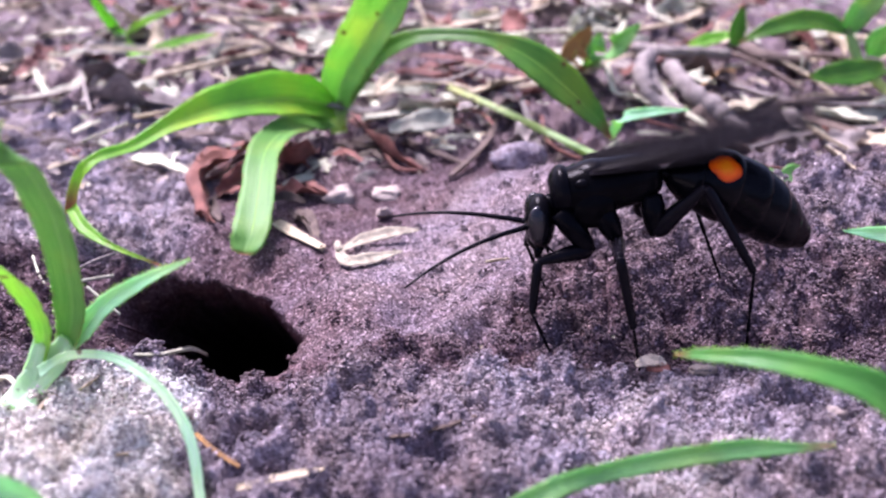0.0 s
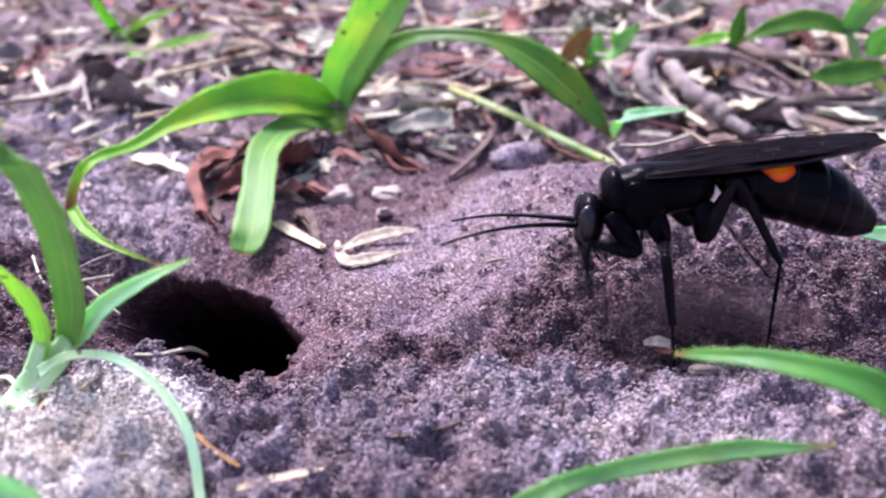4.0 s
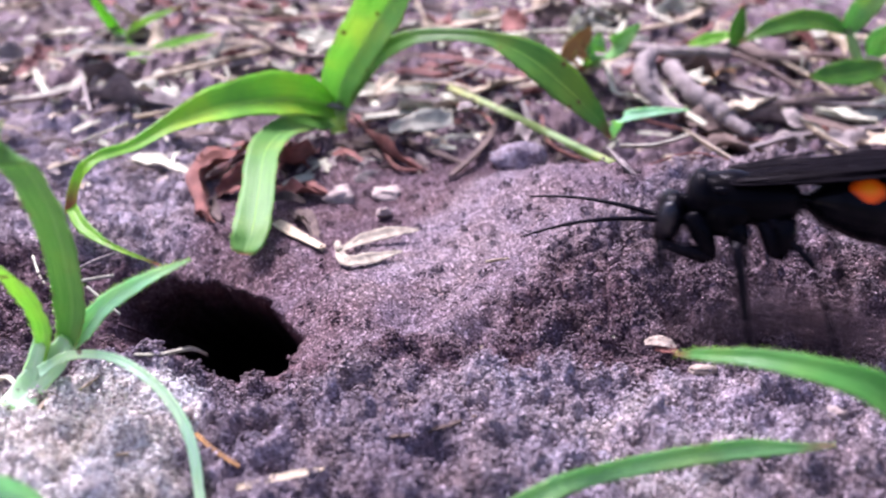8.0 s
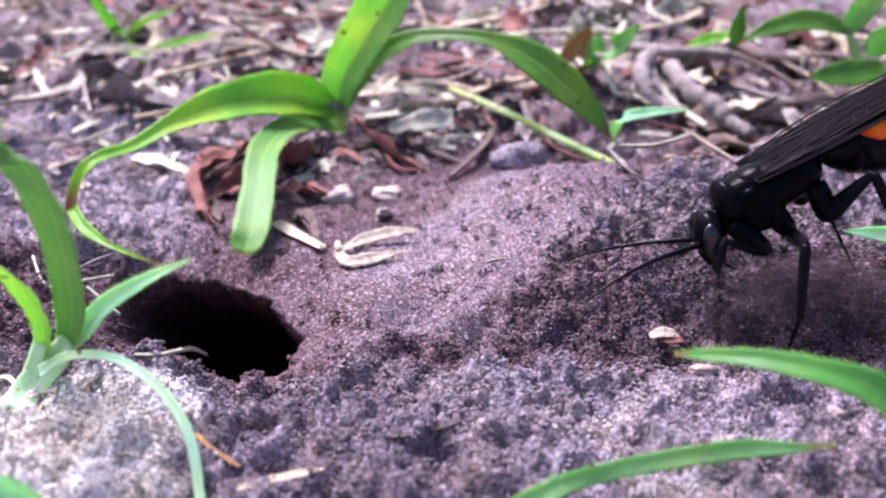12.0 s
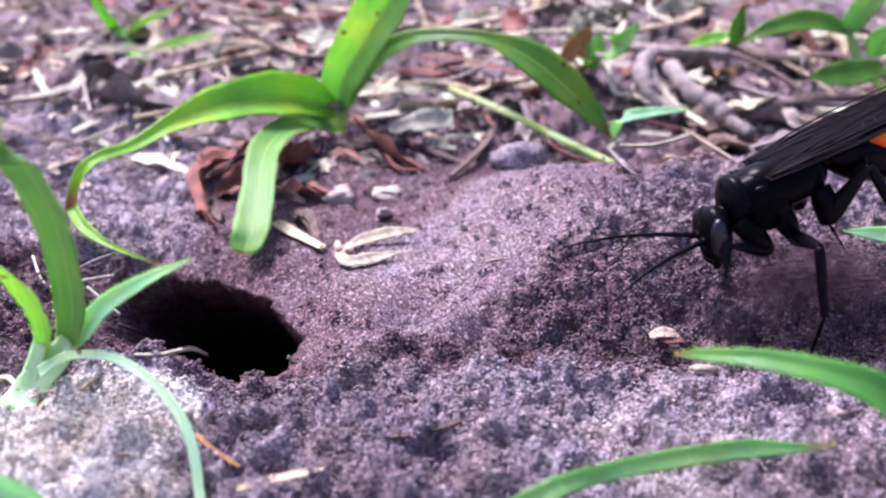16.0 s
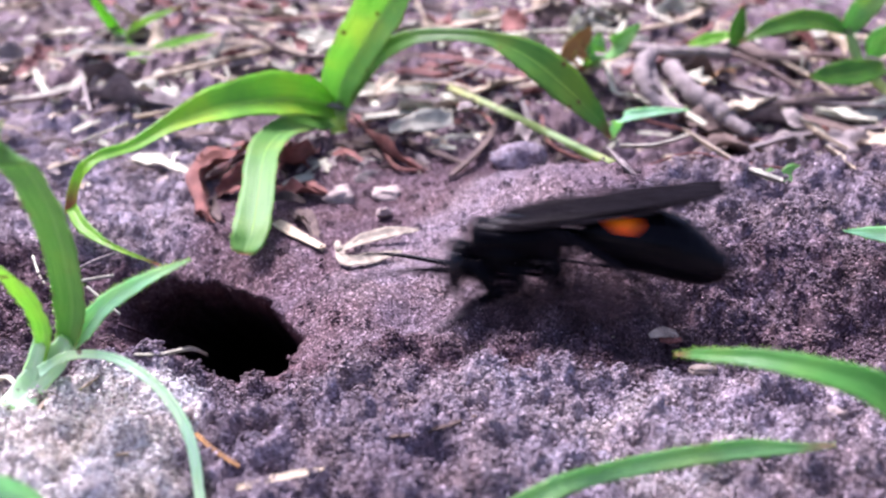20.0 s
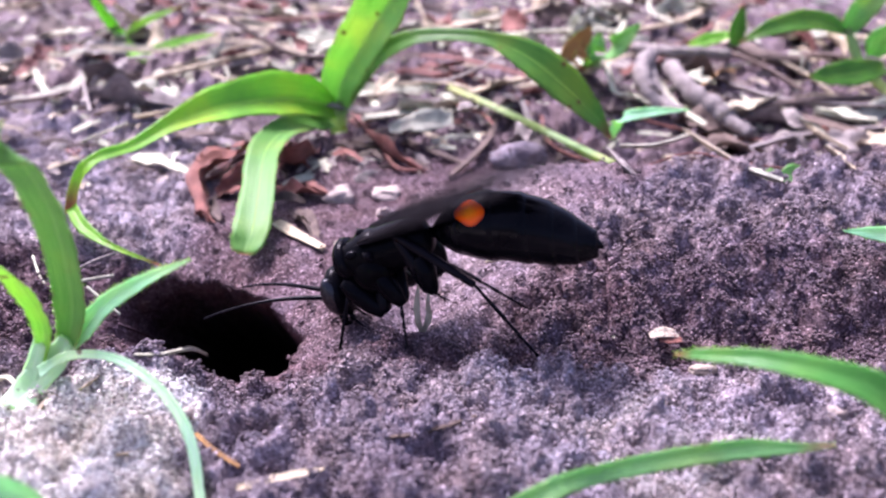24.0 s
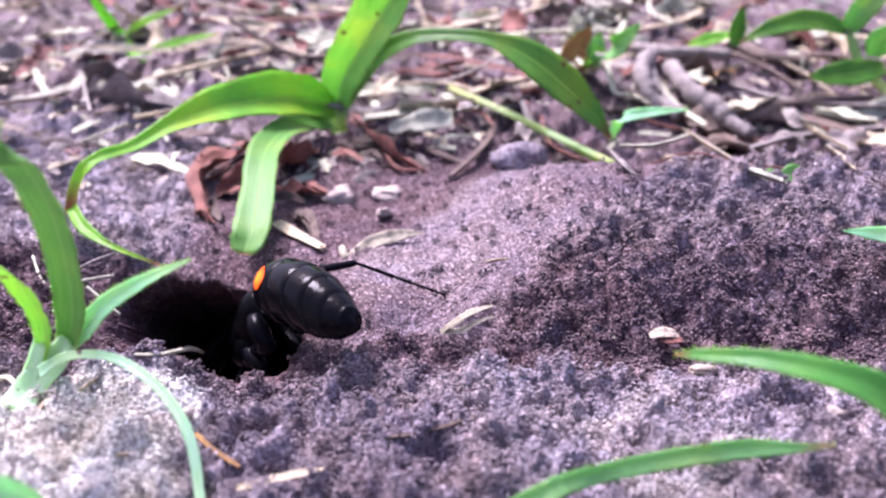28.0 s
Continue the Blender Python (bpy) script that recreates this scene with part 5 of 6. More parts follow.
for SEED, (NAME, MATERIAL, LABEL, KIND, ROWS, ROLL, CRUSH) in enumerate([
    ("dry_leaf", GREY, "large curled grey-brown dead leaf in the litter", "leaf", [(-53.5, 126.3, 4.3, 4.5), (-45, 121.2, 4.4, 5.5), (-37.1, 120.5, 3.4, 4)], 35, 2.4),
    ("dry_leaf", BROWN, "curled dark brown dead leaf in the litter", "leaf", [(-55.6, 129.4, 4.3, 2.5), (-53.6, 131, 6.1, 3), (-47.4, 131.9, 5.4, 2.5)], 60, 2.2),
    ("dry_leaf", RUST, "large crumpled rust-red dead leaf under the crabgrass", "leaf", [(-27.1, 89.1, 0.6, 2.2), (-29.5, 98.7, 2, 3.0), (-25.9, 107.9, 2.4, 3.4)], 25, 2.8),
    ("dry_leaf", RUST, "crumpled rust-red dead leaf under the crabgrass", "leaf", [(-27.2, 95.1, 0.9, 2.6), (-24.3, 96.2, 1.9, 3.4), (-20.5, 97.6, 1, 2.6)], -25, 2.8),
    ("dry_leaf", RUST, "crumpled rust-red dead leaf under the crabgrass", "leaf", [(-23, 108.3, 2, 3), (-18.9, 101.6, 2.5, 4.2), (-16.6, 108.3, 2, 3)], 20, 2.8),
    ("dry_leaf", RUST, "crumpled rust-red dead leaf under the crabgrass", "leaf", [(-20.1, 95.6, 0.7, 1.6), (-17.3, 95.3, 1.2, 2.2), (-14, 95.6, 0.7, 1.6)], 10, 2.2),
    ("dry_leaf", RUST, "folded rust-red leaf strip beside the crabgrass", "leaf", [(-13, 119.1, 3.4, 2.8), (-7.8, 107.3, 2.4, 3.2), (-2.1, 101.6, 1.2, 2.6)], 50, 1.6),
    ("dry_leaf", BROWN, "brown dead leaf scrap on the sand", "leaf", [(-17.3, 90.4, 0.4, 1.6), (-15.1, 86.7, 0.6, 2), (-13.7, 83.1, 0.2, 1.4)], 20, 2),
    ("dry_leaf", POD, "bleached bark flake on the gnarled root", "leaf", [(40, 119.8, 2.7, 2.4), (44, 121.1, 3.6, 3.2), (50.1, 124.9, 4.5, 2.4)], 35, 1.6),
    ("dry_leaf", POD, "bleached leaf scrap behind the heap", "leaf", [(27.7, 127.3, 4.2, 1.6), (29.6, 125.7, 4, 2.6), (31.4, 124, 3, 1.6)], 30, 1.4),
    ("twig", GREY, "thick grey twig in the litter", "twig", [(31.7, 142.3, 7.9, 1.8), (37.5, 139.2, 8, 2), (47, 139.7, 7.6, 1.6)], 20, 1),
    ("twig", BROWN, "brown twig in the litter", "twig", [(49.3, 156.7, 9.3, 2), (51.7, 140, 7.5, 2.2), (59, 136.9, 6.7, 1.8)], 20, 1),
    ("dry_leaf", RUST, "reddish brown dead leaf in the litter", "leaf", [(62.8, 161.4, 8.9, 4), (62.2, 148.4, 8, 5), (62.2, 138.8, 5.9, 3.4)], 40, 1.6),
    ("dry_leaf", STRAW, "pale beige dead leaf in the litter", "leaf", [(66.1, 152.1, 8.2, 3), (67, 144.4, 7.9, 3.6), (65.7, 137.1, 5.9, 2.2)], 50, 1.4),
    ("twig", BROWN, "long dark brown twig behind the heap", "twig", [(45.8, 122.6, 3.2, 1.1), (54.7, 124.3, 4, 1.3), (67, 125.8, 4.2, 1.1)], 20, 1),
    ("dry_leaf", GREY, "grey dead leaf behind the heap", "leaf", [(44.2, 122.5, 2.3, 2.5), (49.2, 120, 2.2, 3.4), (54.8, 117.5, 0.5, 2.4)], 25, 2.2),
    ("dry_leaf", PALE, "pale green withered leaf behind the heap", "leaf", [(55, 122.7, 3.4, 1.8), (59.3, 120.8, 2.9, 2.4), (63.3, 119.1, 1.9, 1.4)], 15, 1),
    ("straw", PALE, "bleached leaf strip in the litter", "straw", [(50.4, 122.6, 3.2, 1.3), (52.8, 119.7, 2.3, 1.5), (55.5, 116.5, 0.8, 1.3)], 20, 1),
    ("straw", PALE, "bleached straw on the heap's far edge", "straw", [(37, 108.9, 0.4, 1.2), (33.5, 88.4, 6.7, 1.3), (36.7, 85.9, 6.2, 1)], 15, 1),
    ("twig", GREY, "thin grey twig behind the heap", "twig", [(36.4, 108.3, 0.3, 0.6), (40.6, 115.2, 0.4, 0.6), (43.5, 119, 1.1, 0.5)], 20, 1),
    ("straw", GREY, "pale grey grass base behind the heap", "straw", [(22.6, 112.3, 0.9, 0.9), (19.9, 91.2, 6.7, 1), (21, 87.5, 6.2, 0.9)], 20, 1),
    ("dry_leaf", BROWN, "dark brown dead leaf behind the heap", "leaf", [(34.2, 122.4, 1.9, 3), (37.8, 119.9, 1.4, 4), (41.3, 117.2, 0.2, 3)], 10, 2.4),
    ("dry_leaf", BROWN, "dark brown dead leaf behind the heap", "leaf", [(38.4, 138.1, 5.7, 4), (41.7, 133.2, 5.5, 5), (45.8, 131.4, 4.6, 4)], 15, 2.4),
    ("dry_leaf", GREY, "grey dead leaf behind the heap", "leaf", [(45, 116.2, 0.1, 2.4), (48.4, 112.4, 0.6, 3.2), (51.7, 110.5, 0, 2.2)], -10, 2.2),
    ("twig", GREY, "grey gnarled root stub behind the heap", "root", [(33.8, 138.4, 7.9, 2.4), (30.9, 131, 7, 3), (30.9, 126.2, 5.2, 2.8), (32.8, 123.4, 2.5, 2.4)], 20, 1),
    ("twig", GREY, "grey gnarled root behind the heap", "root", [(35.8, 132.5, 7.2, 2.4), (37.1, 125.2, 5.4, 3), (40.8, 121.1, 3, 3.2), (43.9, 118.7, 0.9, 2.6)], 20, 1),
    ("dry_leaf", PALE, "bleached leaf scrap in the litter", "leaf", [(27, 161.5, 9.4, 3.5), (24.4, 154.4, 9.2, 5), (22.2, 152.9, 8.1, 3)], 40, 1.2),
    ("straw", STRAW, "dry beige straw lying among the litter", "straw", [(-2.4, 151.2, 8.6, 1.8), (9.8, 157, 9.7, 2), (23.6, 168.9, 10.7, 1.6)], 20, 1),
    ("dry_leaf", RUST, "reddish leaf scrap in the litter", "leaf", [(-7.7, 120, 3.1, 2), (-1.9, 116.6, 3.3, 2.6), (3.7, 116.1, 2.6, 1.8)], 10, 2),
    ("straw", BROWN, "pinkish brown stalk on the sand", "straw", [(-6.6, 113.3, 2.3, 0.7), (-1.8, 108.4, 2, 0.8), (2.8, 104.2, 1.5, 0.7)], 20, 1),
]):
    if NAME == "twig":
        stick(NAME, MATERIAL, LABEL, KIND, ROWS, 300 + SEED)
    else:
        scrap(NAME, MATERIAL, LABEL, KIND, ROWS, ROLL, 300 + SEED, "", CRUSH)


def pebble(x, y, z, rx, rz, seed):
    v, f = ico(3)
    rng = np.random.RandomState(seed)
    k = np.ones(len(v))
    for s, a in ((1.8, 0.14), (4.5, 0.06), (12.0, 0.03)):
        k = k + a * sum(np.sin(v @ e + i) for i, e in enumerate(rng.randn(5, 3) * s))
    v = np.sign(v) * np.abs(v) ** 0.8 * k[:, None] * np.array([rx, rx * 0.8, rz])
    ob = thing("pebble", (v, [tuple(q) for q in f], [tuple(p[:2]) for p in v]), STONE, "small pale pebble half sunk in the sand", "pebble", "pebbles on the sand")
    ob.location = (x * MM, y * MM, z * MM)


for SEED, P in enumerate([
    (-12.3, 95.8, 0.5, 1.79, 0.89),
    (-7.0, 96.9, 0.5, 1.80, 0.62),
    (-7.0, 91.0, 0.3, 0.86, 0.66),
    (-34.7, 98.5, 0.6, 0.84, 0.98),
    (-50.5, 103.8, 1.0, 0.95, 0.88),
    (-50.4, 94.4, 0.4, 1.02, 1.02),
    (29.3, 51.5, 1.0, 0.67, 0.76),
    (26.8, 50.4, 1.1, 0.37, 0.37),
    (-40.3, 88.7, 0.2, 0.26, 0.58),
    (24.6, 55.0, 0.9, 0.44, 0.53),
    (4.6, 80.8, 1.3, 0.30, 0.30),
    (-19.4, 52.2, 0.6, 0.47, 0.47),
    (19.6, 48.1, 0.5, 0.40, 0.32),
    (-17.3, 105.2, 1.1, 0.52, 1.19),
]):
    pebble(*P, SEED)


def random_litter():
    """Straws and leaf scraps that cover the ground behind the heap."""
    rng = random.Random(5)
    kinds = [("straw", STRAW, "dry beige straw lying among the litter"), ("straw", GREY, "grey dry stalk lying among the litter"), ("straw", BROWN, "brown dry stalk lying among the litter"),
             ("straw", RUST, "reddish dry stalk across the litter"), ("straw", PALE, "bleached straw lying among the litter"), ("straw", STRAW, "dry beige straw lying among the litter"), ("straw", PALE, "bleached straw lying among the litter")]
    leaves = [("dry_leaf", PALE, "bleached leaf scrap among the litter"), ("dry_leaf", STRAW, "beige dry leaf scrap among the litter"), ("dry_leaf", GREY, "grey dead leaf scrap among the litter"),
              ("dry_leaf", PALE, "bleached leaf scrap among the litter"), ("dry_leaf", BROWN, "brown dead leaf scrap among the litter"), ("dry_leaf", RUST, "rust-coloured leaf scrap among the litter")]
    for i in range(470):
        y = 110 + 100 * rng.random() ** 1.15
        x = rng.uniform(-1, 1) * (0.56 * y + 8)
        if x < 0 and y < (134 if x < -28 else 120) and rng.random() < 0.7:
            continue
        if 16 < x < 66 and y < 143 and rng.random() < 0.7:
            continue
        z = float(height(np.array(x), np.array(y))) + 0.4 + 2.6 * rng.random() ** 1.5
        yaw = rng.uniform(-1.5, 1.5) + (math.pi if rng.random() < 0.5 else 0)
        if rng.random() < 0.46:
            n, m, lab = rng.choice(kinds)
            ln, w = rng.uniform(7, 30), rng.uniform(0.4, 1.3) ** 1.3
            cat = "straw"
        else:
            n, m, lab = rng.choice(leaves)
            ln, w = rng.uniform(4, 12), rng.uniform(1.8, 5.0)
            cat = "leaf"
        d = np.array([math.cos(yaw), math.sin(yaw)]) * ln / 2
        bend = rng.uniform(-0.15, 0.15) * ln
        tilt = rng.uniform(0, 0.3) * ln * (rng.random() < 0.5) if cat == "straw" else rng.uniform(-0.2, 0.3) * ln
        rows = []
        for k in (-1, 0, 1):
            px, py = x + d[0] * k - d[1] / ln * 2 * bend * (k == 0), y + d[1] * k + d[0] / ln * 2 * bend * (k == 0)
            pz = max(float(land(np.array(px), np.array(py))) + 0.3, z - (0.9 if k else 0.0) * rng.random())
            rows.append((px, py, pz + max(0.0, tilt * k), w))
        scrap(n, m, lab, cat, rows, rng.uniform(-50, 50) if cat == "leaf" else rng.uniform(-20, 30), i, "litter behind the heap", rng.uniform(0.8, 2.2))


random_litter()


def fine_litter():
    """Crumbs of bark and leaf too small to count, strewn between the straws."""
    rng = np.random.RandomState(8)
    ms = []
    for i in range(1700):
        y = 100 + 100 * rng.rand()
        x = (rng.rand() * 2 - 1) * (0.56 * y + 6)
        if x > 0 and y < 108:
            continue
        z = float(height(np.array(x), np.array(y))) + 0.2
        a = rng.rand() * 6.28
        l, w = 0.8 + 2.4 * rng.rand(), 0.4 + 0.9 * rng.rand()
        c, s = math.cos(a) * l, math.sin(a) * l
        ms.append(blade([(x - c, y - s, z, w * 0.5, 0), (x, y, z + 0.3 * rng.rand(), w, 40 * (rng.rand() - 0.5)), (x + c, y + s, z, w * 0.4, 0)], 5, 0.3, 0.1, 0.1, i, 4))
    for nm, mat, k in (("bark_crumbs", BROWN, 0), ("leaf_crumbs", GREY, 1), ("straw_crumbs", STRAW, 2), ("bleached_crumbs", PALE, 3)):
        v, f, u = joined(*ms[k::4])
        tagged(link(nm, v, f, mat, None, "", u), "small brown crumbs of leaf and bark in the litter", "litter", kind="stuff")


fine_litter()


# ---- small things on the sand ----
def lobe(rows, seed):
    p = np.array(rows, dtype=float)
    return blade([(*r, 0) for r in p], n=22, fold=0.35, wave=0.12, thick=0.26, seed=seed, face=(0.0, -0.5, 0.85))


def seed_pod():
    a, b = [(-10.8, 79.5, 0.5, 0.5), (-8.1, 82.4, 0.5, 1.5), (-5.2, 83.6, 0.7, 1.3), (-2.6, 84.1, 0.8, 0.2)], [(-11.2, 81.5, 0.3, 0.6), (-10.0, 77.6, 0.3, 1.2), (-7.2, 77.9, 0.4, 1.3), (-4.2, 79.5, 0.5, 0.2)]
    a, b = [[(p, q, h + 0.5, w) for p, q, h, w in r] for r in (a, b)]
    o = np.array(a[0][:3])
    ob = bowl("seed_pod", *o, "split pale dry seed pod lying open on the sand", "seed pod")
    for k, r in enumerate((a, b)):
        v, f, u = lobe(r, k)
        part("pod_half", (v - o, f, u), POD, ob)
    v, f, u = tube([(*a[0][:3], 0.35), (*b[0][:3], 0.4), (*b[1][:3], 0.2)], 8, 8, 0.2)
    part("pod_neck", (v - o, f, u), POD, ob)
    return ob, o


SEED_POD, POD_AT = seed_pod()


def dug_husk():
    ob = bowl("dry_husk", 0, 0, 0, "pale curled dry husk dug out of the sand", "husk")
    part("husk_lobe", lobe([(-0.6, 0, 0, 0.4), (1.0, -0.3, 0.9, 0.5), (2.6, -0.2, 1.3, 0.55), (4.4, 0.1, 1.2, 0.15)], 1), POD, ob)
    part("husk_lobe", lobe([(-0.6, 0, 0, 0.4), (1.2, -0.6, 0.0, 0.6), (2.8, -0.7, 0.5, 0.4), (4.2, -0.4, 0.4, 0.15)], 2), POD, ob)
    part("husk_lobe", lobe([(-0.6, 0.1, 0, 0.3), (0.9, 0.5, 0.3, 0.6), (2.4, 0.7, 0.7, 0.1)], 3), POD, ob)
    return ob


DUG_HUSK = dug_husk()
HUSK_ROWS = [
    (0.0, pose(0.0039, 0.0641, -0.0011, 0, 4, 0)),
    (20.8, pose(0.0039, 0.0641, -0.0011, 0, 4, 0)),
    (21.2, pose(0.0041, 0.0648, 0.0010, 0, 10, 20)),
    (21.6, pose(0.0041, 0.0648, 0.0010, 0, 10, 20)),
    (22.6, pose(0.0008, 0.0648, 0.0010, 0, -35, 60)),
    (23.4, pose(-0.0018, 0.0645, 0.0008, 0, -78, 40)),
    (25.2, pose(-0.0018, 0.0645, 0.0008, 0, -78, 40)),
    (25.6, pose(0.0003, 0.0639, 0.0011, 0, -30, 20)),
    (26.2, pose(0.0004, 0.0637, 0.0010, 0, -14, 6)),
    (28.0, pose(0.0004, 0.0637, 0.0010, 0, -14, 6)),
    ]


def bark_flake():
    ob = bowl("bark_flake", 0, 0, 0, "small whitish bark flake with a rusty underside", "flake")
    part("upper_skin", lobe([(-1.3, 0, 0.3, 0.5), (-0.3, 0.1, 0.5, 1.0), (0.6, 0, 0.45, 0.9), (1.3, -0.1, 0.2, 0.3)], 4), HUSK, ob)
    part("under_skin", lobe([(-0.4, -0.2, 0.0, 0.5), (0.5, -0.4, 0.1, 0.9), (1.5, -0.4, 0.0, 0.4)], 5), RUST, ob)
    return ob


FLAKE = bark_flake()
FLAKE_ROWS = [
    (0.0, pose(0.0169, 0.0581, 0.0010, 0, 0, 10)),
    (1.4, pose(0.0171, 0.0586, 0.0010, 0, 0, 0)),
    (2.0, pose(0.0182, 0.0611, 0.0008, 0, 0, -10)),
    (8.4, pose(0.0185, 0.0615, 0.0007, 0, 0, -10)),
    (9.2, pose(0.0192, 0.0632, 0.0005, 0, 0, 5)),
    (28.0, pose(0.0192, 0.0632, 0.0005, 0, 0, 5)),
    ]


def clod(x, y, z, r, label, material, seed, stretch=(1.0, 0.8, 0.7)):
    """A lump of caked sand with a crumbled skin."""
    v, f = ico(4)
    rng = np.random.RandomState(seed)
    k = np.ones(len(v))
    for s, a in ((1.7, 0.16), (3.9, 0.08), (9.0, 0.045), (19.0, 0.03)):
        d = rng.randn(6, 3) * s
        k = k + a * sum(np.sin(v @ e + i) for i, e in enumerate(d)) / 2.4
    v = v * k[:, None] * r * np.array(stretch)
    ob = thing("sand_clod", (v, [tuple(q) for q in f], [tuple(p[:2]) for p in v]), material, label, "clod")
    ob.location = (x * MM, y * MM, z * MM)
    at = ob.data.attributes.new("dry", "FLOAT", "POINT")
    at.data.foreach_set("value", np.full(len(v), 0.42, dtype=np.float32))


clod(9.9, 104.5, 2.2, 3.0, "pale clod of caked sand on the heap's crest", SAND, 1, (1.3, 0.8, 0.75))
clod(21.4, 58.4, 0.5, 0.9, "small rusty crumb of bark on the sand", HUSK, 2, (1.4, 0.7, 0.5))
clod(22.2, 53.1, 1.0, 1.3, "dark clod of damp sand", SAND, 3)


def sand_spray(seed):
    """A rigid puff of flung damp grains."""
    v, f = octa()
    rng = np.random.RandomState(seed)
    n = 900
    c = np.clip(rng.randn(n, 3), -2, 2) * np.array([3.0, 1.9, 1.2])
    r = 0.08 + 0.14 * rng.rand(n) ** 2
    co = v[None] * (0.7 + 0.6 * rng.rand(n, 6, 1)) * r[:, None, None] + c[:, None, :]
    q = (f[None] + (np.arange(n) * 6)[:, None, None]).reshape(-1, 3)
    me = bpy.data.meshes.new("sand_spray")
    quads(me, co.reshape(-1, 3) * MM, q)
    at = me.attributes.new("dry", "FLOAT", "POINT")
    at.data.foreach_set("value", np.full(n * 6, 0.0, dtype=np.float32))
    me.materials.append(GRAIN)
    return tagged(new("sand_spray", me), "puff of damp brown sand flung back by the wasp", "sand", "flung sand", "stuff")


SPRAYS = [sand_spray(70 + i) for i in range(8)]


# ---- motion ----
def span(a, b, pole, l1, l2):
    """Where the joint between two links lies that reach from a to b; it bends towards pole."""
    d = b - a
    n = np.linalg.norm(d)
    e = d / max(n, 1e-6)
    n = min(n, (l1 + l2) * 0.995)
    x = (l1 * l1 - l2 * l2 + n * n) / (2 * n)
    h = math.sqrt(max(0.0, l1 * l1 - x * x))
    q = pole - e * np.dot(pole, e)
    return a + e * x + q / max(np.linalg.norm(q), 1e-6) * h, a + e * n


def aimed(a, b, up):
    """A pose at a (millimetres) whose +x points to b."""
    x = unit(b - a)
    y = unit(np.cross(up, x))
    z = np.cross(x, y)
    m = Matrix(((x[0], y[0], z[0], a[0] * MM), (x[1], y[1], z[1], a[1] * MM), (x[2], y[2], z[2], a[2] * MM), (0, 0, 0, 1)))
    return m


def body_matrix(x, y, z, yaw, pitch):
    a, b = radians(yaw), radians(pitch)
    fw = np.array([-math.cos(a) * math.cos(b), -math.sin(a) * math.cos(b), math.sin(b)])
    lf = np.array([math.sin(a), -math.cos(a), 0.0])
    return np.stack([fw, lf, np.cross(fw, lf)], 1), np.array([x, y, z])


def level(x, y):
    """The ground under a foot; over the burrow, its wall."""
    return max(float(land(np.array(x), np.array(y))), -14.0)

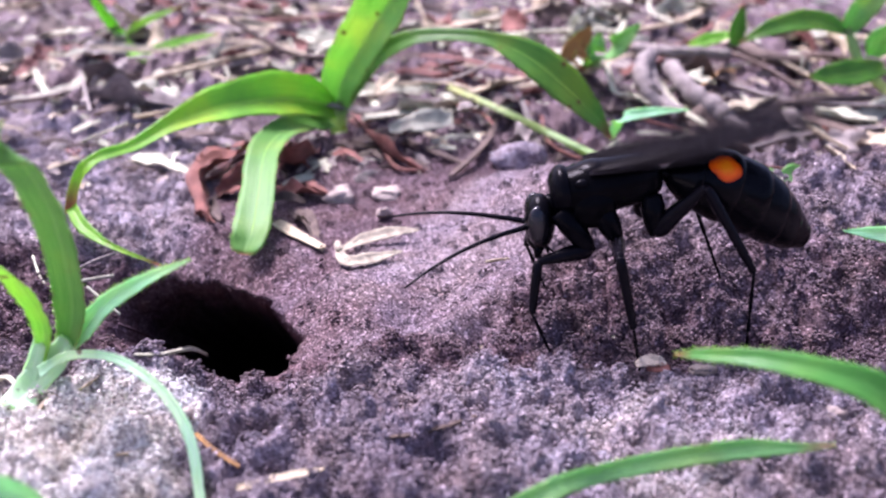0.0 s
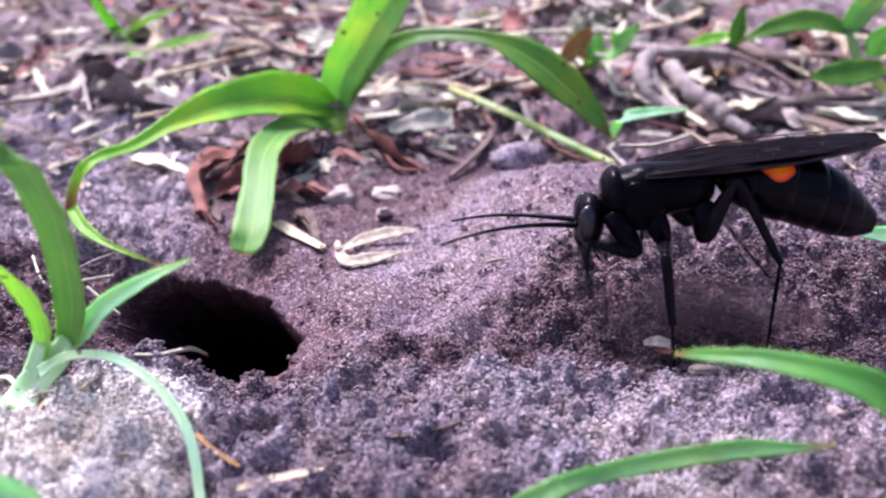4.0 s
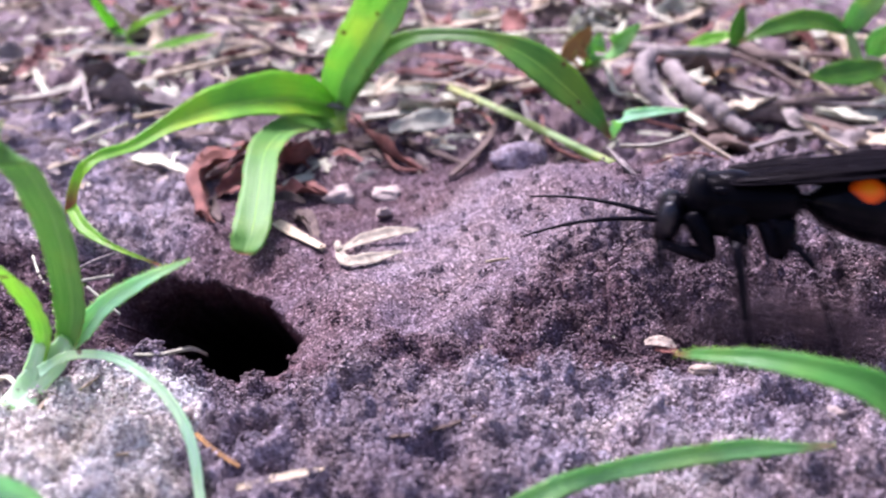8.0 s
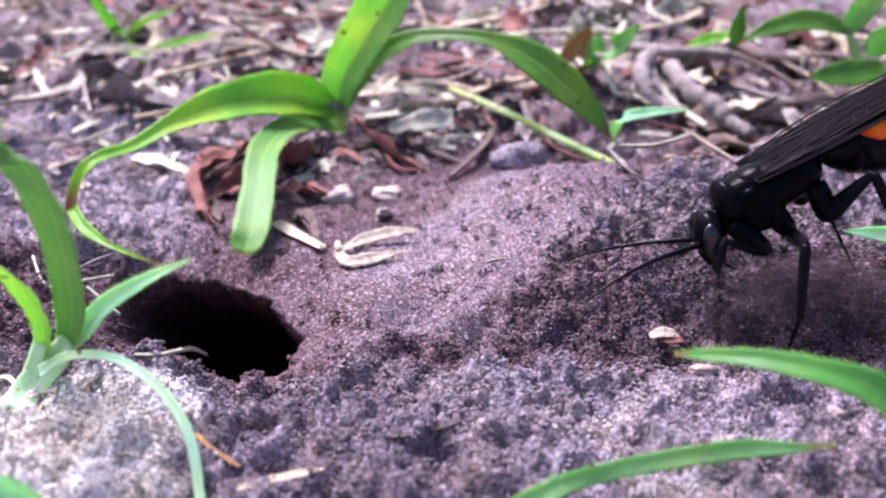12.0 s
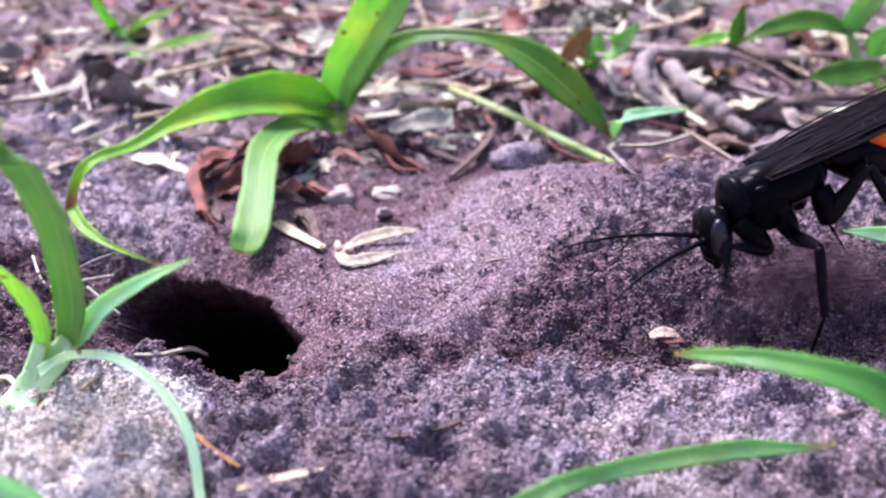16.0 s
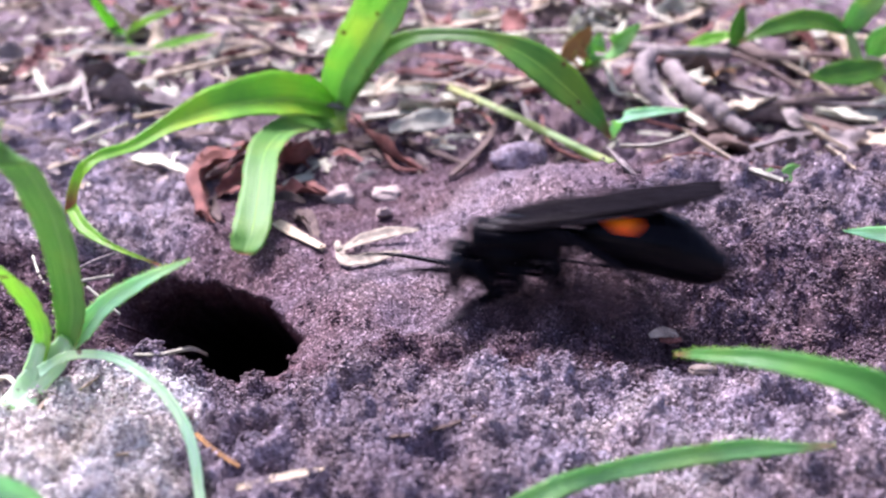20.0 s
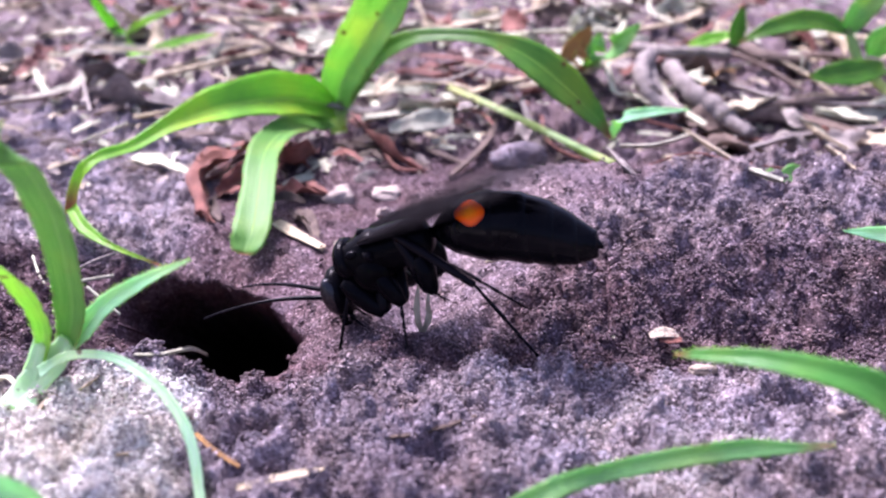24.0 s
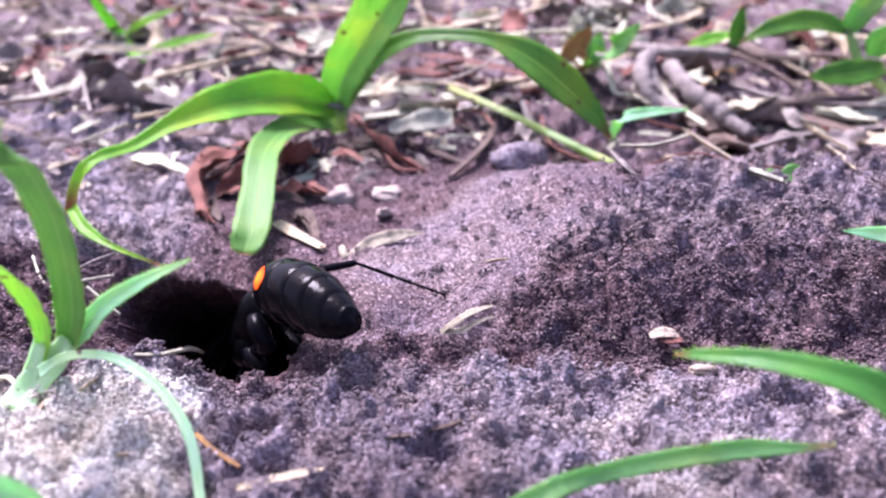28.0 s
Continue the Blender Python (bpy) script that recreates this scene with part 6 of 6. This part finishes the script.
BODY = [
    (0, 13.24, 65.17, 14.04, 0.55, -11.7, -27.3),
    (0.8, 13.24, 65.17, 14.04, 0.55, -11.7, -27.3),
    (1, 13.17, 64.93, 13.53, -2.13, -11.57, -22.54),
    (1.2, 12.99, 65.07, 13.19, -1.2, -12.02, -20.52),
    (1.4, 13.46, 66.01, 12.73, -0.73, -13.13, -21.91),
    (1.6, 14.23, 67.62, 12.31, 3.15, -10.94, -11.22),
    (1.8, 14.67, 66.28, 13.84, 0.45, -13.92, -14.87),
    (2, 14.47, 65.86, 14.29, 3.43, -10.5, -11.37),
    (2.2, 14.39, 65.61, 14.12, 3.41, -10.77, -10.26),
    (2.4, 16.08, 66.83, 14.3, 3.7, -11.32, -10.37),
    (2.6, 16.26, 66.38, 14.7, -1.63, -13.63, -17.19),
    (3, 16.33, 65.73, 14.62, -1.24, -11.5, -16.18),
    (3.5, 16.81, 65.86, 13.98, 2.55, -13.4, -14.85),
    (5.5, 20.17, 64.82, 12.19, -13.38, 6.78, -12.94),
    (5.9, 20.2, 64.98, 12.26, -14.02, 7.58, -12.34),
    (6.1, 20.46, 65.46, 11.91, -13.6, 6.37, -13.35),
    (6.5, 20.39, 65.68, 10.99, -12.64, 3.83, -13.74),
    (6.7, 21.18, 66.73, 11.05, -20.74, 1.8, -5.06),
    (6.9, 21.08, 65.21, 12.65, -10, -0.54, -4.74),
    (7.1, 22.44, 65.7, 13.46, -11.11, 1.38, -4.8),
    (7.5, 23.32, 65.52, 13.34, -14.72, -1.47, -4.72),
    (7.7, 24.91, 64.99, 13.51, -16.76, -0.64, -4.58),
    (8, 24.95, 65.47, 12.69, -11.27, -0.89, -4.78),
    (8.3, 24.08, 65.82, 13.07, -9.1, -5.41, -4.82),
    (8.5, 23.84, 65.27, 14.23, -9.77, -13.08, -7.37),
    (9, 24.67, 65.52, 14.64, -6.43, -13.62, -9.35),
    (9.5, 25.5, 66.03, 13.68, -4.9, -9.73, -9.67),
    (10, 26.37, 66.48, 13.6, 3.37, -7.49, -9.99),
    (10.5, 26.47, 66.5, 13.7, 4.09, -8.36, -10),
    (11, 26.54, 66.55, 15.14, 7.7, -15.36, -10.04),
    (11.5, 27.43, 66.57, 13.57, 10.23, -21.43, -10.06),
    (12, 27.01, 66.45, 13.44, 7, -25.93, -9.96),
    (12.5, 27.19, 66.64, 13.56, 12.29, -23.64, -10.12),
    (14.5, 26.53, 66.56, 13.11, 10.06, -18.16, -10.05),
    (15, 27.58, 66.63, 13.21, 13.96, -15.54, -10.11),
    (15.5, 27.78, 66.66, 13.36, 15.43, -16.89, -10.14),
    (16, 27.63, 66.63, 13.44, 12.81, -18.93, -10.11),
    (16.4, 27.38, 66.48, 12.38, 7.37, -20.62, -9.98),
    (16.6, 25.91, 65.55, 12.53, -2.61, -20.63, -9.36),
    (17, 23.39, 65.66, 12.11, -7.49, -15.98, -9.41),
    (17.5, 23.09, 65.47, 12.34, -7.43, -17.3, -9.29),
    (18, 23.13, 65.81, 12.18, -4.65, -15.61, -9.53),
    (18.5, 23.23, 65.36, 12.46, -8.05, -15.33, -7.4),
    (18.8, 18.45, 66.89, 10.64, 1.14, -4.24, -0.43),
    (19, 17.86, 66.25, 10.72, 1.19, -5.73, -2.18),
    (19.2, 13.32, 63.21, 11.59, -0.9, -3.66, -2.16),
    (19.4, 11.59, 65.1, 10.12, -0.41, -2.14, -3.26),
    (19.6, 8.44, 66.33, 8.54, -1.01, -0.48, -2.8),
    (19.8, 8.44, 66.33, 8.54, -1.01, -0.48, -2.8),
    (20, 6.39, 67.63, 7.96, -7.66, -8.75, -10.36),
    (20.2, 5.36, 68.55, 7.63, -11.38, -8.18, -12.65),
    (20.4, 3.07, 68.98, 6.64, -17.04, -8.38, -11.21),
    (20.6, 2.9, 69.05, 6.62, -16.59, -8.27, -11.48),
    (20.8, 0.27, 68.26, 6.78, -4.66, -4.72, -11.43),
    (21, -0.54, 68.08, 7.93, -12.69, -13.55, -18.05),
    (21.2, -1.63, 67.73, 8.77, -10.49, -13.25, -17.85),
    (21.5, -0.89, 68.43, 9.57, -13.42, -15.82, -10.98),
    (23.5, -2.83, 67.27, 7.91, -23.58, -17.12, 7.68),
    (23.7, -4.83, 66.06, 7.32, -17.92, -27.5, -15.27),
    (24, -5.12, 66.25, 7.49, -12.62, -26.31, -16.13),
    (25.1, -4.96, 66.26, 7.33, -14.89, -26.75, -17.29),
    (25.3, -5.24, 66.26, 6.79, -18.93, -26.04, -14.45),
    (25.5, -6.5, 66.52, 5.63, -27.68, -24.48, -8.05),
    (25.8, -8.37, 66.14, 5.53, -30.08, -24.69, -11.83),
    (26, -9.89, 66.17, 4.97, -31.59, -23.05, -10.07),
    (26.3, -13.14, 66.32, 3.62, -30.2, -24.38, -12.39),
    (26.5, -15.39, 66.16, 4.2, -34.16, -24.29, -10.92),
    (26.8, -17.85, 66.09, 2.9, -30.66, -28.05, -16.27),
    (27, -18.14, 66.16, 2.6, -29.06, -28.7, -17.22),
    (27.3, -17.8, 69, -2, -47.19, -68, -46),
    (28, -17.5, 69.1, -2.2, -47.52, -68, -46),
]

# times when a pair of legs rakes the sand: start, end, pair, reach
RAKES = [(1.0, 3.5, "front", 3.0), (3.5, 5.2, "front", 2.6), (6.6, 9.4, "front", 3.0), (9.6, 10.4, "front", 2.4), (10.6, 14.2, "front", 2.4),
         (14.6, 16.7, "front", 2.6), (19.4, 21.4, "front", 2.4), (21.6, 23.6, "front", 2.6), (25.5, 27.2, "front", 3.0)]
FLICKS = [(0.0, 0.32), (21.2, 21.6), (23.75, 24.95)]
STANCE = {"front": (3.8, 4.2), "mid": (-3.2, 5.6), "hind": (-12.6, 4.0)}
HINDFOOT = (0.1, 71.8)
LEAN = {"front": (2.6, 0.5, 0.1), "mid": (0.3, 0.9, 0.8), "hind": (0.4, 0.1, 2.0)}
BEAT = (0.0, 1.0, 0.0, -1.0)
# times when the whole body jerks to and fro: start, end, millimetres
SHAKES = [(1.5, 1.75, 0.8), (1.9, 2.3, 0.5), (6.8, 7.0, 0.5), (7.6, 8.6, 0.45), (16.4, 16.8, 0.9), (18.7, 20.7, 1.3), (20.8, 21.15, 1.1), (23.3, 23.6, 1.0), (25.25, 27.15, 1.5)]


def motions():
    times = [i / 30 for i in range(841)]
    key_t = [r[0] for r in BODY]
    track = np.array([r[1:] for r in BODY])
    path = np.stack([np.interp(times, key_t, track[:, i]) for i in range(6)], 1)
    soft_path = path.copy()
    soft_path[3:-3] = 0.15 * path[:-6] + 0.7 * path[3:-3] + 0.15 * path[6:]
    rows = {k: [] for k in WASP}
    feet = {}
    for k, t in enumerate(times):
        whole = k % 3 == 0
        x, y, z, yaw, pitch, tail = soft_path[k]
        tail = min(tail, -5.0)
        clear = max(0.0, tail + 14.0)
        M, o = body_matrix(x, y, z, yaw, pitch)
        yr = radians(yaw)
        fw = np.array([-math.cos(yr), -math.sin(yr)])
        lf = np.array([math.sin(yr), -math.cos(yr)])
        shake = 0.0
        for a, b, mm in SHAKES:
            if a <= t <= b:
                shake = mm
        if shake:
            o = o + np.array([fw[0], fw[1], 0.15]) * shake * BEAT[k % 4]
        if whole or shake:
            rows["body"].append((t, Matrix.Translation(o * MM) @ Matrix(M.tolist()).to_4x4()))
        if whole:
            rows["abdomen"].append((t, pose(WAIST[0] * MM, WAIST[1] * MM, WAIST[2] * MM, 0, tail, 0)))
        # wings: folded, but for short bouts of flicking; swept into the burrow at the end
        beat, lift = 0.0, 0.0
        for a, b in FLICKS:
            if a <= t <= b:
                beat, lift = BEAT[k % 4], 1.0
        tuck = float(smooth(np.array((t - 26.5) / 0.35)))
        if whole or lift:
            for s in (1, -1):
                rows["forewing", s].append((t, pose(1.2 * MM, s * 1.5 * MM, 1.95 * MM, s * (1 + 4 * lift), 1.2 + clear + 2 * lift + 9 * beat - 8 * tuck, s * (3.0 - 4 * lift - 5 * beat - 150 * tuck))))
                rows["hindwing", s].append((t, pose(0.4 * MM, s * 1.5 * MM, 1.75 * MM, s * 3, 1.2 + clear + 2 * lift + 9 * beat - 8 * tuck, s * (4.0 - 4 * lift - 5 * beat - 150 * tuck))))
        for s in (1, -1):
            wag = 10 * math.sin(t * 2.3 + s) + 6 * math.sin(t * 5.1 + 2 * s)
            if whole:
                rows["antenna", s].append((t, pose(6.85 * MM, s * 0.55 * MM, -2.1 * MM, 0, 3 + 0.5 * wag + pitch * 0.6, s * (7 + 0.5 * wag))))
            for name in ("front", "mid", "hind"):
                rake = 0.0
                for a, b, pair, reach in RAKES:
                    if pair == name and a <= t < b:
                        rake = reach
                if not whole and name != "front":
                    continue
                fx, fy = STANCE[name]
                home = np.array([x, y]) + fw * fx + lf * (s * fy)
                key = (name, s)
                feet.setdefault(key, home)
                # a foot steps when the body has left it too far behind
                gap = np.linalg.norm(home - feet[key])
                lifted = 0.0
                if whole and gap > 3.0 + 0.6 * (s > 0):
                    feet[key] = feet[key] + (home - feet[key]) * (0.85 if gap < 7 else 1.0)
                    lifted = 1.2
                spot = feet[key]
                foot = np.array([spot[0], spot[1], level(spot[0], spot[1]) + 0.15 + lifted])
                if rake:
                    ph = BEAT[(k + (s < 0)) % 4]
                    foot[:2] = home + fw * (rake * ph - 1.0)
                    foot[2] = level(foot[0], foot[1]) + 0.2 + 1.0 * (1 + BEAT[(k + 1 + (s < 0)) % 4])
                if name == "hind" and s < 0 and t > 26.6:
                    foot = np.array([HINDFOOT[0], HINDFOOT[1], level(*HINDFOOT) + 0.15])
                # solve the leg in the body's space
                f = M.T @ (foot - o)
                hip = np.array([HIPS[name][0], s * HIPS[name][1], HIPS[name][2]])
                fold = float(smooth(np.array((t - 26.3) / 0.8))) if not (name == "hind" and s < 0) else 0.0
                # inside the shaft the legs stretch forward beside the head
                f = f + (hip + np.array([0.9 * sum(LEGS[name]), -s * 1.0, -2.0]) - f) * fold
                a, b, c = LEGS[name]
                la, lb, lc = LEAN[name]
                pole = M.T @ np.array([fw[0] * la + lf[0] * s * lb, fw[1] * la + lf[1] * s * lb, lc])
                stretch = 0.965 if name == "hind" else 0.96
                knee, end = span(hip, f, pole, a, (b + c) * stretch)
                heel = np.array([-1.0, s * 0.6, 0.3]) if name == "hind" else pole + np.array([0, s * 0.5, 0.0])
                ankle, end = span(knee, end, heel, b, c)
                side = np.array([0.0, 0.0, 1.0])
                rows[name, s, 0].append((t, aimed(hip, knee, side)))
                rows[name, s, 1].append((t, aimed(knee, ankle, side + 0.01)))
                rows[name, s, 2].append((t, aimed(ankle, end, side + 0.01)))
    for k, r in rows.items():
        walk(WASP[k], r)
    # sand flies from the raking forelegs back under the body and falls on the heap
    for n, spray in enumerate(SPRAYS):
        own = []
        for k in range(0, 841, 2):
            t = times[k]
            x, y, z, yaw = soft_path[k][:4]
            yr = radians(yaw)
            fw = np.array([-math.cos(yr), -math.sin(yr)])
            busy = any(a + 0.1 <= t < b for a, b, _, _ in RAKES)
            u = (t * 2.5 + n / len(SPRAYS)) % 1.0
            if busy and u < 0.62:
                h = u / 0.62
                q = np.array([x, y]) + fw * (1.5 - 16.0 * h)
                up = -1.5 + 24 * h * (1 - h) - 3.0 * h
            else:
                h = (u - 0.62) / 0.38 if busy else 0.5
                q = np.array([x, y]) + fw * (-13 + 16.5 * h)
                up = -9.0
            own.append((t, pose(q[0] * MM, q[1] * MM, (level(q[0], q[1]) + up) * MM, 0, 0, yaw)))
        walk(spray, own)
    walk(DUG_HUSK, HUSK_ROWS)
    walk(FLAKE, FLAKE_ROWS)
    # flung sand tips the split pod and half buries it
    p = POD_AT * MM
    rest, sunk = pose(p[0], p[1], p[2]), pose(p[0] + 0.0006, p[1] - 0.0002, p[2] - 0.0009, 14, 4, 3)
    walk(SEED_POD, [(0.0, rest), (25.6, rest), (26.4, sunk), (28.0, sunk)])


motions()
